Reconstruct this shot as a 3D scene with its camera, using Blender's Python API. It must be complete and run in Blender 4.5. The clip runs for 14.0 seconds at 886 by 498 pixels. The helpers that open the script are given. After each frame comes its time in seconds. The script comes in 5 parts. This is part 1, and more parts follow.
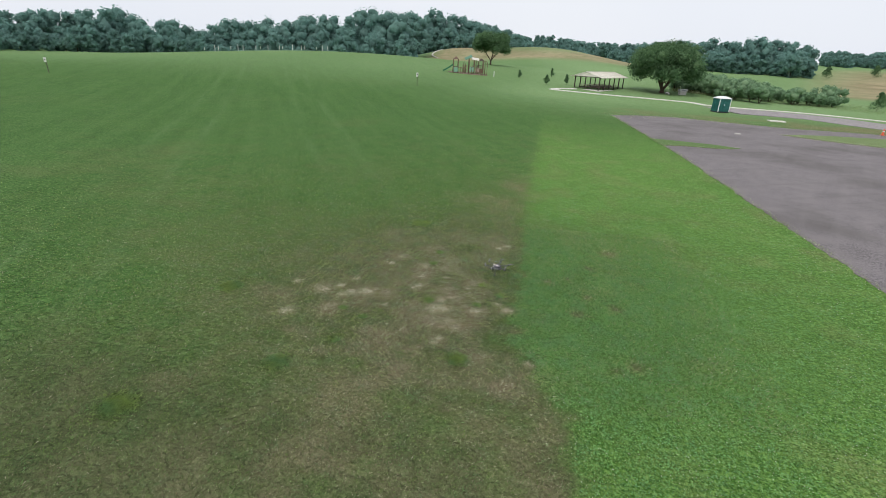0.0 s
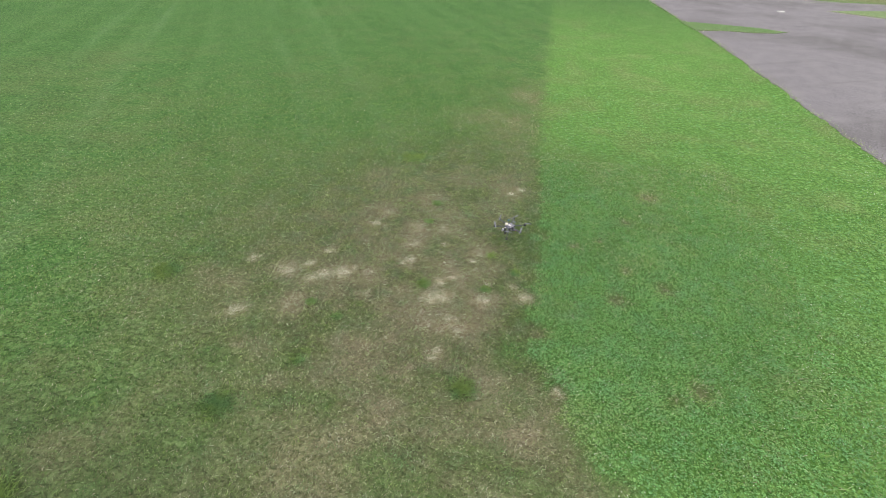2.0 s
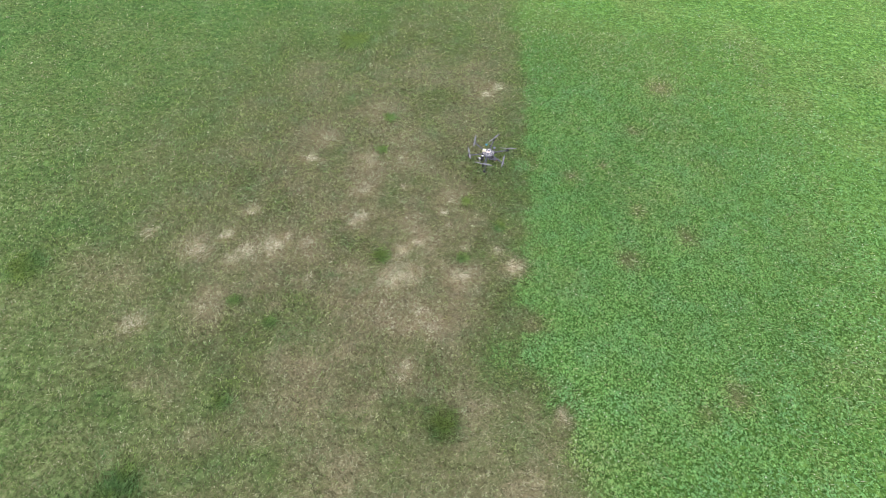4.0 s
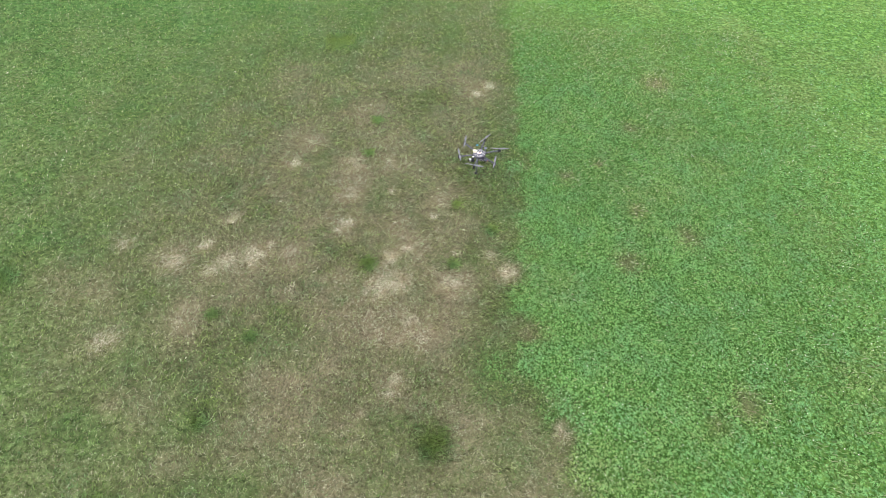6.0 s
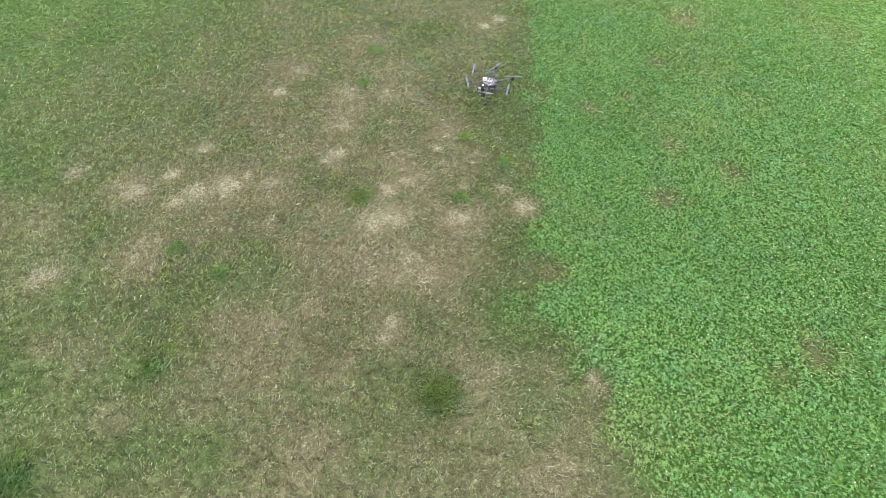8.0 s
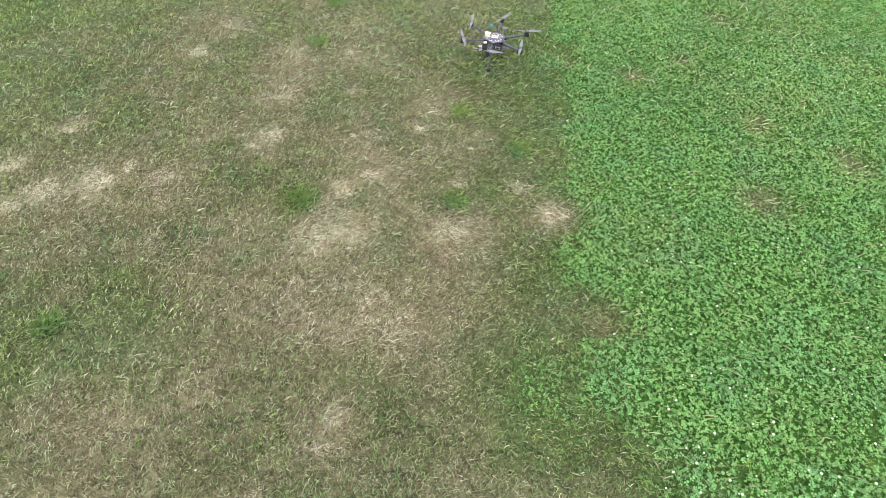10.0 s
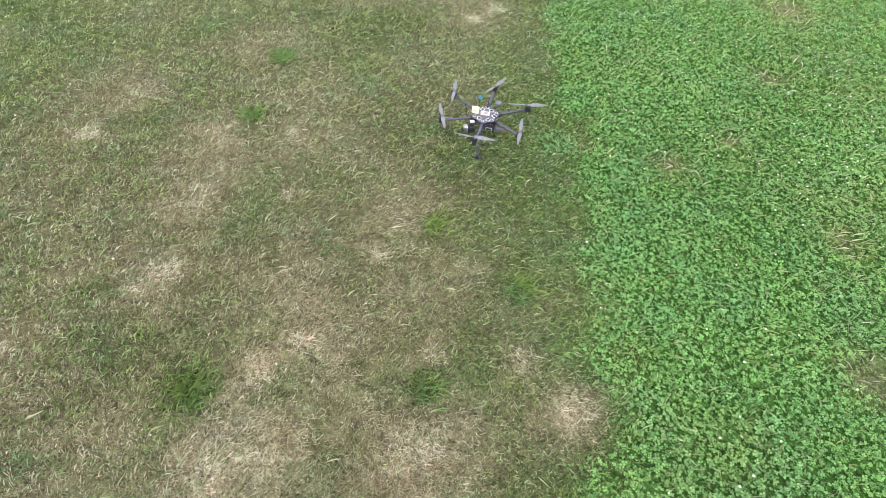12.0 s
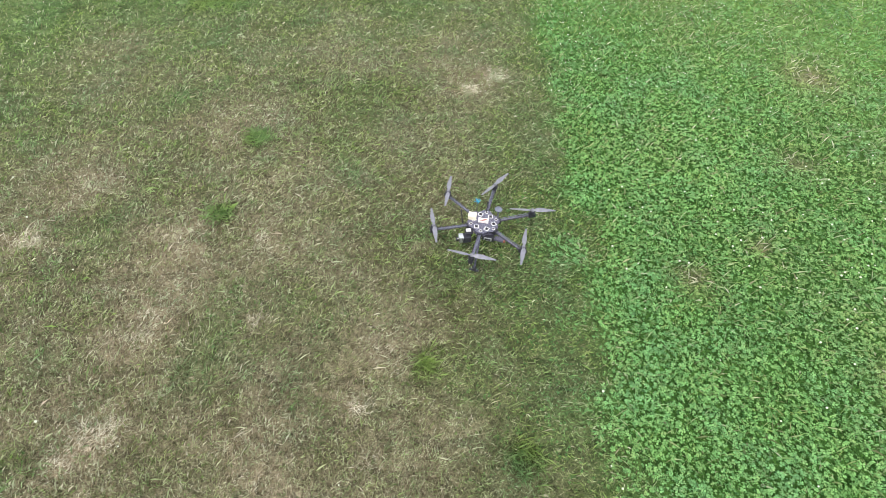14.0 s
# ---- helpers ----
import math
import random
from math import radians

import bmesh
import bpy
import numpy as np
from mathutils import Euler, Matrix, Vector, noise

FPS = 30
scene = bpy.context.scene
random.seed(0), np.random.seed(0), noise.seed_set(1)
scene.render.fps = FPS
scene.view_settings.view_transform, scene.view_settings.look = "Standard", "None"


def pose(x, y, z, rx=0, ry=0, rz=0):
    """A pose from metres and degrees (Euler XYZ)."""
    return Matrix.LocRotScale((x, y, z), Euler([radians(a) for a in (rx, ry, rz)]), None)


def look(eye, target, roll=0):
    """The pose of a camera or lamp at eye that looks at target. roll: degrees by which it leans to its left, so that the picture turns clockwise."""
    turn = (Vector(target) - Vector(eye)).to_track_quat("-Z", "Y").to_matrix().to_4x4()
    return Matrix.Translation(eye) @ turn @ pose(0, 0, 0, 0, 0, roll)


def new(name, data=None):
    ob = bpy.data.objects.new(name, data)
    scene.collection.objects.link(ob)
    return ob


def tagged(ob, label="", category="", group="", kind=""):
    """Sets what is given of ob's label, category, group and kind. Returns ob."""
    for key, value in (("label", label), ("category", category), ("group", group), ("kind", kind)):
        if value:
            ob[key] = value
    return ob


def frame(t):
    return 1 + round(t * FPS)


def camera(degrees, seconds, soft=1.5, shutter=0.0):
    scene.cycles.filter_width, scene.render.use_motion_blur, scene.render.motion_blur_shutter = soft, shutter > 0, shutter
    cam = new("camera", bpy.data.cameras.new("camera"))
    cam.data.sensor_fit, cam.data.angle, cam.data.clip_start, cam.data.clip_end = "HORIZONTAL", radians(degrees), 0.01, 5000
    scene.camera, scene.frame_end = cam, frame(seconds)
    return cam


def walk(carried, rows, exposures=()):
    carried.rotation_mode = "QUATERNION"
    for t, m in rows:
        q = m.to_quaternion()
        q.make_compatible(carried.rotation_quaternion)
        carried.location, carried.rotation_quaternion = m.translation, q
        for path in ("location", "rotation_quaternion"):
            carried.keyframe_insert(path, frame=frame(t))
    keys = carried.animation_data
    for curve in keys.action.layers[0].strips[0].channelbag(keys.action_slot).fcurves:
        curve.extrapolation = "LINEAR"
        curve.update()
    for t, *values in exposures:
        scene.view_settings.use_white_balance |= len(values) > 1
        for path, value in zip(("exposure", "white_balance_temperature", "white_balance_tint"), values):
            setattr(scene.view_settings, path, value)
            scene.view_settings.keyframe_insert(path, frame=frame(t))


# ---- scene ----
cam = camera(83.2, 14.0, 0.45)
PATH = [
    (0, (0.365, -14.382, 6.441), (-0.159, -10.704, 4.959), 3.2),
    (0.5, (0.28, -13.611, 6.493), (-0.25, -9.949, 4.971), 2.9),
    (0.6, (0.252, -13.417, 6.502), (-0.27, -9.784, 4.911), 2.84),
    (0.7, (0.218, -13.207, 6.509), (-0.293, -9.621, 4.812), 2.78),
    (0.8, (0.182, -12.987, 6.517), (-0.317, -9.458, 4.7), 2.72),
    (0.9, (0.148, -12.765, 6.524), (-0.345, -9.249, 4.682), 2.66),
    (1, (0.118, -12.549, 6.532), (-0.372, -9.027, 4.702), 2.6),
    (1.1, (0.095, -12.337, 6.54), (-0.394, -8.808, 4.722), 2.52),
    (1.2, (0.078, -12.125, 6.548), (-0.408, -8.601, 4.72), 2.44),
    (1.3, (0.061, -11.914, 6.556), (-0.42, -8.408, 4.693), 2.36),
    (1.4, (0.042, -11.706, 6.564), (-0.415, -8.358, 4.423), 2.28),
    (1.5, (0.017, -11.5, 6.573), (-0.427, -8.238, 4.301), 2.2),
    (1.6, (-0.016, -11.298, 6.583), (-0.459, -8.032, 4.316), 2.18),
    (1.7, (-0.055, -11.098, 6.595), (-0.496, -7.832, 4.328), 2.16),
    (2, (-0.177, -10.514, 6.62), (-0.615, -7.238, 4.366), 2.1),
    (2.5, (-0.353, -9.588, 6.6), (-0.773, -6.284, 4.384), 2.0),
    (2.7, (-0.439, -9.236, 6.572), (-0.818, -5.917, 4.37), 1.96),
    (2.8, (-0.483, -9.063, 6.555), (-0.843, -5.736, 4.363), 1.94),
    (2.9, (-0.523, -8.89, 6.539), (-0.859, -5.583, 4.314), 1.92),
    (3, (-0.552, -8.715, 6.529), (-0.86, -5.481, 4.195), 1.9),
    (3.1, (-0.57, -8.537, 6.524), (-0.843, -5.387, 4.074), 1.96),
    (3.3, (-0.584, -8.176, 6.525), (-0.789, -5.207, 3.851), 2.08),
    (3.5, (-0.583, -7.829, 6.53), (-0.727, -5.041, 3.666), 2.2),
    (3.8, (-0.559, -7.35, 6.542), (-0.654, -4.851, 3.421), 2.14),
    (3.9, (-0.547, -7.201, 6.548), (-0.628, -4.771, 3.371), 2.12),
    (4, (-0.536, -7.057, 6.552), (-0.606, -4.633, 3.37), 2.1),
    (4.2, (-0.516, -6.846, 6.558), (-0.578, -4.432, 3.368), 1.8),
    (6.3, (-0.363, -6.804, 6.152), (-0.445, -4.342, 3.0), 0.6),
    (6.5, (-0.391, -6.821, 6.09), (-0.473, -4.361, 2.936), 0.7),
    (7, (-0.458, -6.87, 5.811), (-0.53, -4.41, 2.657), 1.0),
    (7.5, (-0.474, -6.899, 5.316), (-0.542, -4.441, 2.16), 1.2),
    (7.7, (-0.486, -6.888, 5.12), (-0.546, -4.44, 1.956), 1.4),
    (9.8, (-0.457, -5.518, 3.225), (-0.451, -3.024, 0.097), 2.7),
    (10, (-0.443, -5.253, 3.125), (-0.435, -2.763, -0.005), 2.7),
    (10.5, (-0.419, -4.512, 2.923), (-0.401, -2.018, -0.205), 2.7),
    (11, (-0.389, -3.874, 2.796), (-0.349, -1.362, -0.318), 3.0),
    (11.5, (-0.334, -3.559, 2.751), (-0.284, -1.035, -0.353), 3.1),
    (12, (-0.322, -3.434, 2.75), (-0.268, -0.904, -0.348), 3.2),
    (12.5, (-0.328, -3.388, 2.76), (-0.276, -0.86, -0.338), 3.3),
    (13, (-0.325, -3.36, 2.747), (-0.277, -0.832, -0.353), 3.3),
    (13.5, (-0.307, -3.032, 2.803), (-0.265, -0.496, -0.291), 3.2),
    (14, (-0.302, -2.456, 2.864), (-0.238, 0.146, -0.172), 3.5),
]
walk(cam, [(t, look(e, g, r)) for t, e, g, r in PATH],
     [(0, 0.08), (0.5, 0.05), (0.8, 0.1), (1.3, 0.36), (1.5, 0.45), (2.0, 0.61), (3.0, 0.68), (4.2, 0.84), (7.0, 0.91), (11, 0.98), (13, 0.98), (14, 0.93)])

# ---- light ----
SUN_EL, SUN_AZ = radians(58), radians(200)
world = bpy.data.worlds.new("overcast_sky")
scene.world = world
world.use_nodes = True
wn, wl = world.node_tree.nodes, world.node_tree.links
bg = wn["Background"]
sky = wn.new("ShaderNodeTexSky")
sky.sky_type, sky.sun_disc, sky.sun_elevation, sky.sun_rotation = "NISHITA", False, SUN_EL, SUN_AZ
sky.air_density, sky.dust_density, sky.ozone_density = 1.0, 4.0, 1.0
cloud = wn.new("ShaderNodeMix")
cloud.data_type = "RGBA"
cloud.inputs[0].default_value = 0.93
veil = wn.new("ShaderNodeTexNoise")
veil.inputs["Scale"].default_value, veil.inputs["Detail"].default_value = 1.6, 4
vramp = wn.new("ShaderNodeValToRGB")
vramp.color_ramp.elements[0].position, vramp.color_ramp.elements[1].position = 0.3, 0.75
vramp.color_ramp.elements[0].color = (7.9, 8.3, 9.1, 1)
vramp.color_ramp.elements[1].color = (8.9, 9.1, 9.6, 1)
wc = wn.new("ShaderNodeTexCoord")
wl.new(wc.outputs["Generated"], veil.inputs["Vector"])
wl.new(veil.outputs["Fac"], vramp.inputs["Fac"])
wl.new(sky.outputs["Color"], cloud.inputs[6])
wl.new(vramp.outputs["Color"], cloud.inputs[7])
wl.new(cloud.outputs[2], bg.inputs["Color"])
bg.inputs["Strength"].default_value = 0.1
sun_data = bpy.data.lights.new("sun", "SUN")
sun_data.energy, sun_data.angle, sun_data.color = 1.5, radians(10), (1.0, 0.95, 0.88)
sun_lamp = new("sun", sun_data)
sun_lamp.rotation_euler = (math.pi / 2 - SUN_EL, 0, -SUN_AZ + math.pi)


# ---- noise in the plan ----
def lattice(ix, iy, seed):
    h = (ix.astype(np.int64) * 374761393 + iy.astype(np.int64) * 668265263 + seed * 974711) & 0xFFFFFFFF
    h = ((h ^ (h >> 13)) * 1274126177) & 0xFFFFFFFF
    return ((h ^ (h >> 16)) & 0xFFFF) / 65535.0


def patchy(x, y, size, seed, octaves=3):
    """Soft noise from 0 to 1 over the plan; size: metres of its largest blotches."""
    total, weight, amount = 0, 1.0, 0
    for k in range(octaves):
        u, v = x / size * 2 ** k + 17.3 * k, y / size * 2 ** k - 9.1 * k
        iu, iv = np.floor(u), np.floor(v)
        fu, fv = u - iu, v - iv
        fu, fv = fu * fu * (3 - 2 * fu), fv * fv * (3 - 2 * fv)
        a, b = lattice(iu, iv, seed + k), lattice(iu + 1, iv, seed + k)
        c, d = lattice(iu, iv + 1, seed + k), lattice(iu + 1, iv + 1, seed + k)
        total = total + weight * (a + (b - a) * fu + (c - a) * fv + (a - b - c + d) * fu * fv)
        amount += weight
        weight *= 0.5
    return total / amount


def step(a, b, v):
    t = np.clip((v - a) / (b - a), 0, 1)
    return t * t * (3 - 2 * t)


def hump(x, y, cx, cy, sx, sy):
    return np.exp(-((x - cx) / sx) ** 2 - ((y - cy) / sy) ** 2)


def height(x, y):
    """The lie of the land: flat by the car park, a low hill to the west, meadows rising to the north."""
    x, y = np.asarray(x, float), np.asarray(y, float)
    z = 3.1 * hump(x, y, -52, 128, 52, 62) * step(30, 70, y) * (1 - step(5, 10, x) * step(66, 56, y))
    z = z + 1.6 * step(70, 130, y) * step(70, 20, x)
    z = z - 6.0 * hump(x, y, -140, 210, 80, 60) - 4.5 * hump(x, y, -60, 235, 60, 50)
    z = z + 2.2 * hump(x, y, -10, 230, 60, 60) + 6.2 * hump(x, y, 8, 322, 42, 60)
    z = z + 3.2 * hump(x, y, -46, 304, 19, 34)
    z = z + 3.0 * step(170, 300, y) * step(-90, -20, x)
    z = z - 0.8 * step(-50, -130, x) * step(40, 110, y)
    return z + 8.0 * step(200, 420, y) * step(90, 230, x)


def at(x, y, up=0.0):
    return Vector((x, y, float(height(x, y)) + up))


def clover_edge(y):
    """Where the mown strip of turf ends and the clover begins."""
    edge = 0.70 + 0.042 * np.maximum(y - 3, 0)
    edge = edge + 0.40 * step(-3.7, -5.2, y) + 0.75 * step(-4.9, -6.6, y)
    return edge + 0.20 * (patchy(y * 0 + 3.0, y, 0.9, 5) - 0.5)


# worn spots of bleached turf: x, y, radius
WORN = [(-3.48, -2.17, 0.21), (-3.88, -2.34, 0.17), (-4.05, -2.56, 0.14), (-4.68, -2.36, 0.22), (-4.27, -2.03, 0.10), (-4.01, -1.46, 0.11), (-5.59, -2.08, 0.13),
        (-5.13, -3.78, 0.17), (-3.31, -0.09, 0.10), (-0.72, -1.27, 0.08), (-1.42, -2.72, 0.22), (-1.20, -2.63, 0.19), (-1.34, -2.15, 0.10), (-1.10, -1.95, 0.06),
        (-0.32, -2.56, 0.15), (0.47, -2.37, 0.17), (0.21, -2.05, 0.09), (-0.32, -2.02, 0.06), (-0.93, -3.27, 0.09), (-1.08, -4.18, 0.13), (-1.15, -4.36, 0.09),
        (1.06, -4.74, 0.09), (-2.14, -1.43, 0.13), (-2.27, -1.62, 0.08), (-2.18, -0.86, 0.06), (-0.62, -1.59, 0.07), (-2.78, -2.81, 0.07), (-1.44, -0.68, 0.07),
        (0.0, 2.2, 0.13), (0.26, 2.5, 0.13)]
# faded, brownish spots
FADED = [(-4.1, -3.36, 0.26), (-5.68, -3.0, 0.45), (-4.77, -4.68, 0.2), (-2.23, -1.42, 0.2), (-2.75, -1.53, 0.14), (-0.58, -0.9, 0.22), (-2.2, -0.88, 0.17), (-0.88, -3.6, 0.14),
         (-1.17, -4.02, 0.2), (-2.82, -2.87, 0.14), (-2.47, -3.98, 0.38), (-1.52, -4.78, 0.24), (-0.03, -4.77, 0.3), (0.66, -4.75, 0.3), (0.8, -5.2, 0.38),
         (0.4, -5.6, 0.4), (-1.67, -5.67, 0.34), (-3.6, -5.26, 0.18), (0.1, 2.3, 0.42), (-4.0, 2.75, 0.35), (-1.0, -1.95, 0.3), (-0.8, -2.3, 0.15), (-0.15, -2.36, 0.15),
         (-1.95, -2.68, 0.24), (-1.41, -1.42, 0.17), (-1.55, 0.0, 0.13), (-2.25, 0.05, 0.14), (-3.06, 0.48, 0.19), (-0.73, -1.12, 0.12), (-0.34, 8.0, 1.3), (0.5, 11.5, 1.0), (-2.9, -2.2, 0.3)]
# lush dark spots
LUSH = [(-0.52, -4.94, 0.21), (-1.68, -2.29, 0.12), (-3.13, -3.61, 0.09), (-3.2, 4.1, 0.3), (-4.33, -5.92, 0.24), (-6.5, -7.9, 0.3), (-1.95, 1.23, 0.11), (-7.2, -2.9, 0.25),
        (-0.35, -2.22, 0.09), (-1.99, 0.26, 0.09), (-0.32, -0.97, 0.09), (0.25, -1.54, 0.10), (-3.44, -4.81, 0.09), (-3.78, -3.29, 0.10)]
# straw showing between the clover
BARE = [(1.6, -0.24, 0.15), (2.23, 0.17, 0.09), (2.37, -2.08, 0.22), (3.45, -1.51, 0.22), (3.48, -4.30, 0.22), (3.0, -4.56, 0.13), (3.85, 2.75, 0.28), (2.7, -1.0, 0.14), (3.0, 1.2, 0.2)]


def spots(x, y, rows, seed, wander=0.12):
    """How deep in the nearest spot a place lies, with uneven edges."""
    u = x + wander * (patchy(x, y, 0.13, seed, 3) - 0.5)
    v = y + wander * (patchy(x, y, 0.13, seed + 9, 3) - 0.5)
    worst = x * 0.0
    for cx, cy, r in rows:
        worst = np.maximum(worst, np.exp(-((u - cx) ** 2 + (v - cy) ** 2) / r ** 2))
    return worst


def turf(x, y):
    """Dryness (0 lush, 1 bleached straw) and share of clover at places of the plan."""
    edge = clover_edge(y)
    d = edge - x
    clover = step(-0.44, 0.44, -d + 0.95 * (patchy(x, y, 0.33, 21, 4) - 0.5))
    fringe = step(1.05, 0.1, d) * step(-0.2, 0.1, d) * step(5.5, 2.5, np.abs(y + 1.2))
    mixed_bed = hump(x, y, 0.25, -4.0, 0.5, 0.6)
    clover = np.maximum(clover, 0.36 * fringe * (0.35 + 0.9 * patchy(x, y, 0.25, 25)))
    clover = np.maximum(clover, 0.62 * mixed_bed * (0.25 + 1.1 * patchy(x, y, 0.25, 25)))
    clover = np.maximum(clover, 0.26 * step(0.48, 0.74, patchy(x, y, 0.55, 23, 4)) * step(9, 3, d))
    band = np.exp(-np.maximum(d - 4.0 - 0.3 * np.maximum(-2 - y, 0), 0) / 2.5) * step(6, -1, y) + 0.5 * np.exp(-np.maximum(d, 0) / 2.2) * step(-1, 6, y) * step(32, 10, y)
    band = band * (0.45 + 0.55 * step(-13, -5, y))
    base = 0.03 + 0.26 * band + (0.85 * (patchy(x, y, 0.7, 31, 4) - 0.5) + 0.35 * (patchy(x, y, 3.5, 33, 2) - 0.5)) * (0.42 + 0.58 * band) + 0.13 * step(0.55, 0.8, patchy(x, y, 7.0, 37, 4)) * (1 - band)
    fibre = patchy(x, y, 0.09, 51, 3)
    bald = spots(x, y, [(a, b, 1.22 * r) for a, b, r in WORN], 41, 0.2)
    clover = clover * (1 - 0.95 * step(0.05, 0.5, bald))
    worn = bald * (0.42 + 0.95 * fibre) + 0.42 * step(0.64, 0.80, patchy(x, y, 0.4, 57, 4)) * band
    halo = np.maximum(spots(x, y, [(a, b, 1.8 * r) for a, b, r in WORN], 47, 0.25), spots(x, y, [(a, b, 1.25 * r) for a, b, r in FADED], 49, 0.35) * (0.5 + 0.9 * patchy(x, y, 0.3, 53, 4)))
    dry = np.clip(base + 0.36 * halo + 0.08 * hump(x, y, -2.6, -3.2, 2.2, 1.8) + 0.07 * hump(x, y, -1.4, -2.1, 1.3, 0.9), 0.02, 0.72)
    dry = np.clip(dry - 0.22 * hump(x, y, 0.3, 0.0, 1.0, 1.2) - 0.22 * fringe - 0.30 * mixed_bed, 0.02, 1)
    dry = np.maximum(dry, np.clip(worn, 0, 1))
    dry = dry * (1 - 0.85 * spots(x, y, LUSH, 61))
    meadow = 0.06 + 0.36 * np.maximum(patchy(x, y, 1.3, 71, 4) - 0.50, 0) * 2.2 + 0.45 * spots(x, y, BARE, 81, 0.2)
    dry = dry * (1 - clover) + meadow * clover
    return np.clip(dry, 0, 1), np.clip(clover * (1 - 0.6 * spots(x, y, BARE, 81, 0.2)), 0, 1)


# ---- materials ----
def material(name, rough=0.8, metal=0.0, specular=0.3):
    m = bpy.data.materials.new(name)
    m.use_nodes = True
    p = m.node_tree.nodes["Principled BSDF"]
    p.inputs["Roughness"].default_value, p.inputs["Metallic"].default_value = rough, metal
    p.inputs["Specular IOR Level"].default_value = specular
    return m, m.node_tree.nodes, m.node_tree.links, p


def mixed(n, l, fac, a, b):
    """A colour mix; each of fac, a and b is a value or a socket."""
    k = n.new("ShaderNodeMix")
    k.data_type = "RGBA"
    for socket, v in ((k.inputs[0], fac), (k.inputs[6], a), (k.inputs[7], b)):
        if isinstance(v, bpy.types.NodeSocket):
            l.new(v, socket)
        else:
            socket.default_value = (*v, 1) if isinstance(v, tuple) else v
    return k.outputs[2]


def noisy(n, l, scale, detail=4.0, lo=0.35, hi=0.65, stretch=None, coords="Object"):
    tc, tx, mr = n.new("ShaderNodeTexCoord"), n.new("ShaderNodeTexNoise"), n.new("ShaderNodeMapRange")
    tx.inputs["Scale"].default_value, tx.inputs["Detail"].default_value = scale, detail
    out = tc.outputs[coords]
    if stretch:
        mp = n.new("ShaderNodeMapping")
        mp.inputs["Scale"].default_value = stretch
        l.new(out, mp.inputs["Vector"])
        out = mp.outputs["Vector"]
    l.new(out, tx.inputs["Vector"])
    l.new(tx.outputs["Fac"], mr.inputs["Value"])
    mr.inputs["From Min"].default_value, mr.inputs["From Max"].default_value = lo, hi
    return mr.outputs["Result"]


def attribute(n, name):
    k = n.new("ShaderNodeAttribute")
    k.attribute_name = name
    return k.outputs["Fac"]


def bumped(n, l, p, source, strength, distance):
    k = n.new("ShaderNodeBump")
    k.inputs["Strength"].default_value, k.inputs["Distance"].default_value = strength, distance
    l.new(source, k.inputs["Height"])
    l.new(k.outputs["Normal"], p.inputs["Normal"])


def surface(name, dark, light, scale, rough=0.7, metal=0.0, specular=0.3, fine=None, bump=0.2, depth=0.004, stain=0.35):
    """A plain material with a grain and larger stains between two colours."""
    m, n, l, p = material(name, rough, metal, specular)
    grain = mixed(n, l, noisy(n, l, scale), dark, light)
    worn = tuple(0.72 * (a + b) / 2 for a, b in zip(dark, light))
    big = noisy(n, l, scale * 0.13, 5, 0.45, 0.8)
    k = n.new("ShaderNodeMath")
    k.operation = "MULTIPLY"
    k.inputs[1].default_value = stain
    l.new(big, k.inputs[0])
    l.new(mixed(n, l, k.outputs[0], grain, worn), p.inputs["Base Color"])
    bumped(n, l, p, noisy(n, l, fine or scale * 4, 3, 0.2, 0.8), bump, depth)
    return m


def turned(n, l, angle, scale):
    """Ground coordinates turned and stretched in the plan."""
    tc, mp = n.new("ShaderNodeTexCoord"), n.new("ShaderNodeMapping")
    mp.vector_type = "TEXTURE"
    mp.inputs["Rotation"].default_value, mp.inputs["Scale"].default_value = (0, 0, radians(angle)), scale
    l.new(tc.outputs["Object"], mp.inputs["Vector"])
    return mp.outputs["Vector"]


def calc(n, l, operation, a, b=0.0):
    k = n.new("ShaderNodeMath")
    k.operation = operation
    for socket, v in zip(k.inputs, (a, b)):
        if isinstance(v, bpy.types.NodeSocket):
            l.new(v, socket)
        else:
            socket.default_value = v
    return k.outputs[0]


def streaks(n, l, angle, scale, detail, lo, hi, most=1.0):
    tx, mr = n.new("ShaderNodeTexNoise"), n.new("ShaderNodeMapRange")
    tx.inputs["Detail"].default_value, tx.inputs["Scale"].default_value = detail, 1.0
    l.new(turned(n, l, angle, scale), tx.inputs["Vector"])
    l.new(tx.outputs["Fac"], mr.inputs["Value"])
    mr.inputs["From Min"].default_value, mr.inputs["From Max"].default_value, mr.inputs["To Max"].default_value = lo, hi, most
    return mr.outputs["Result"]


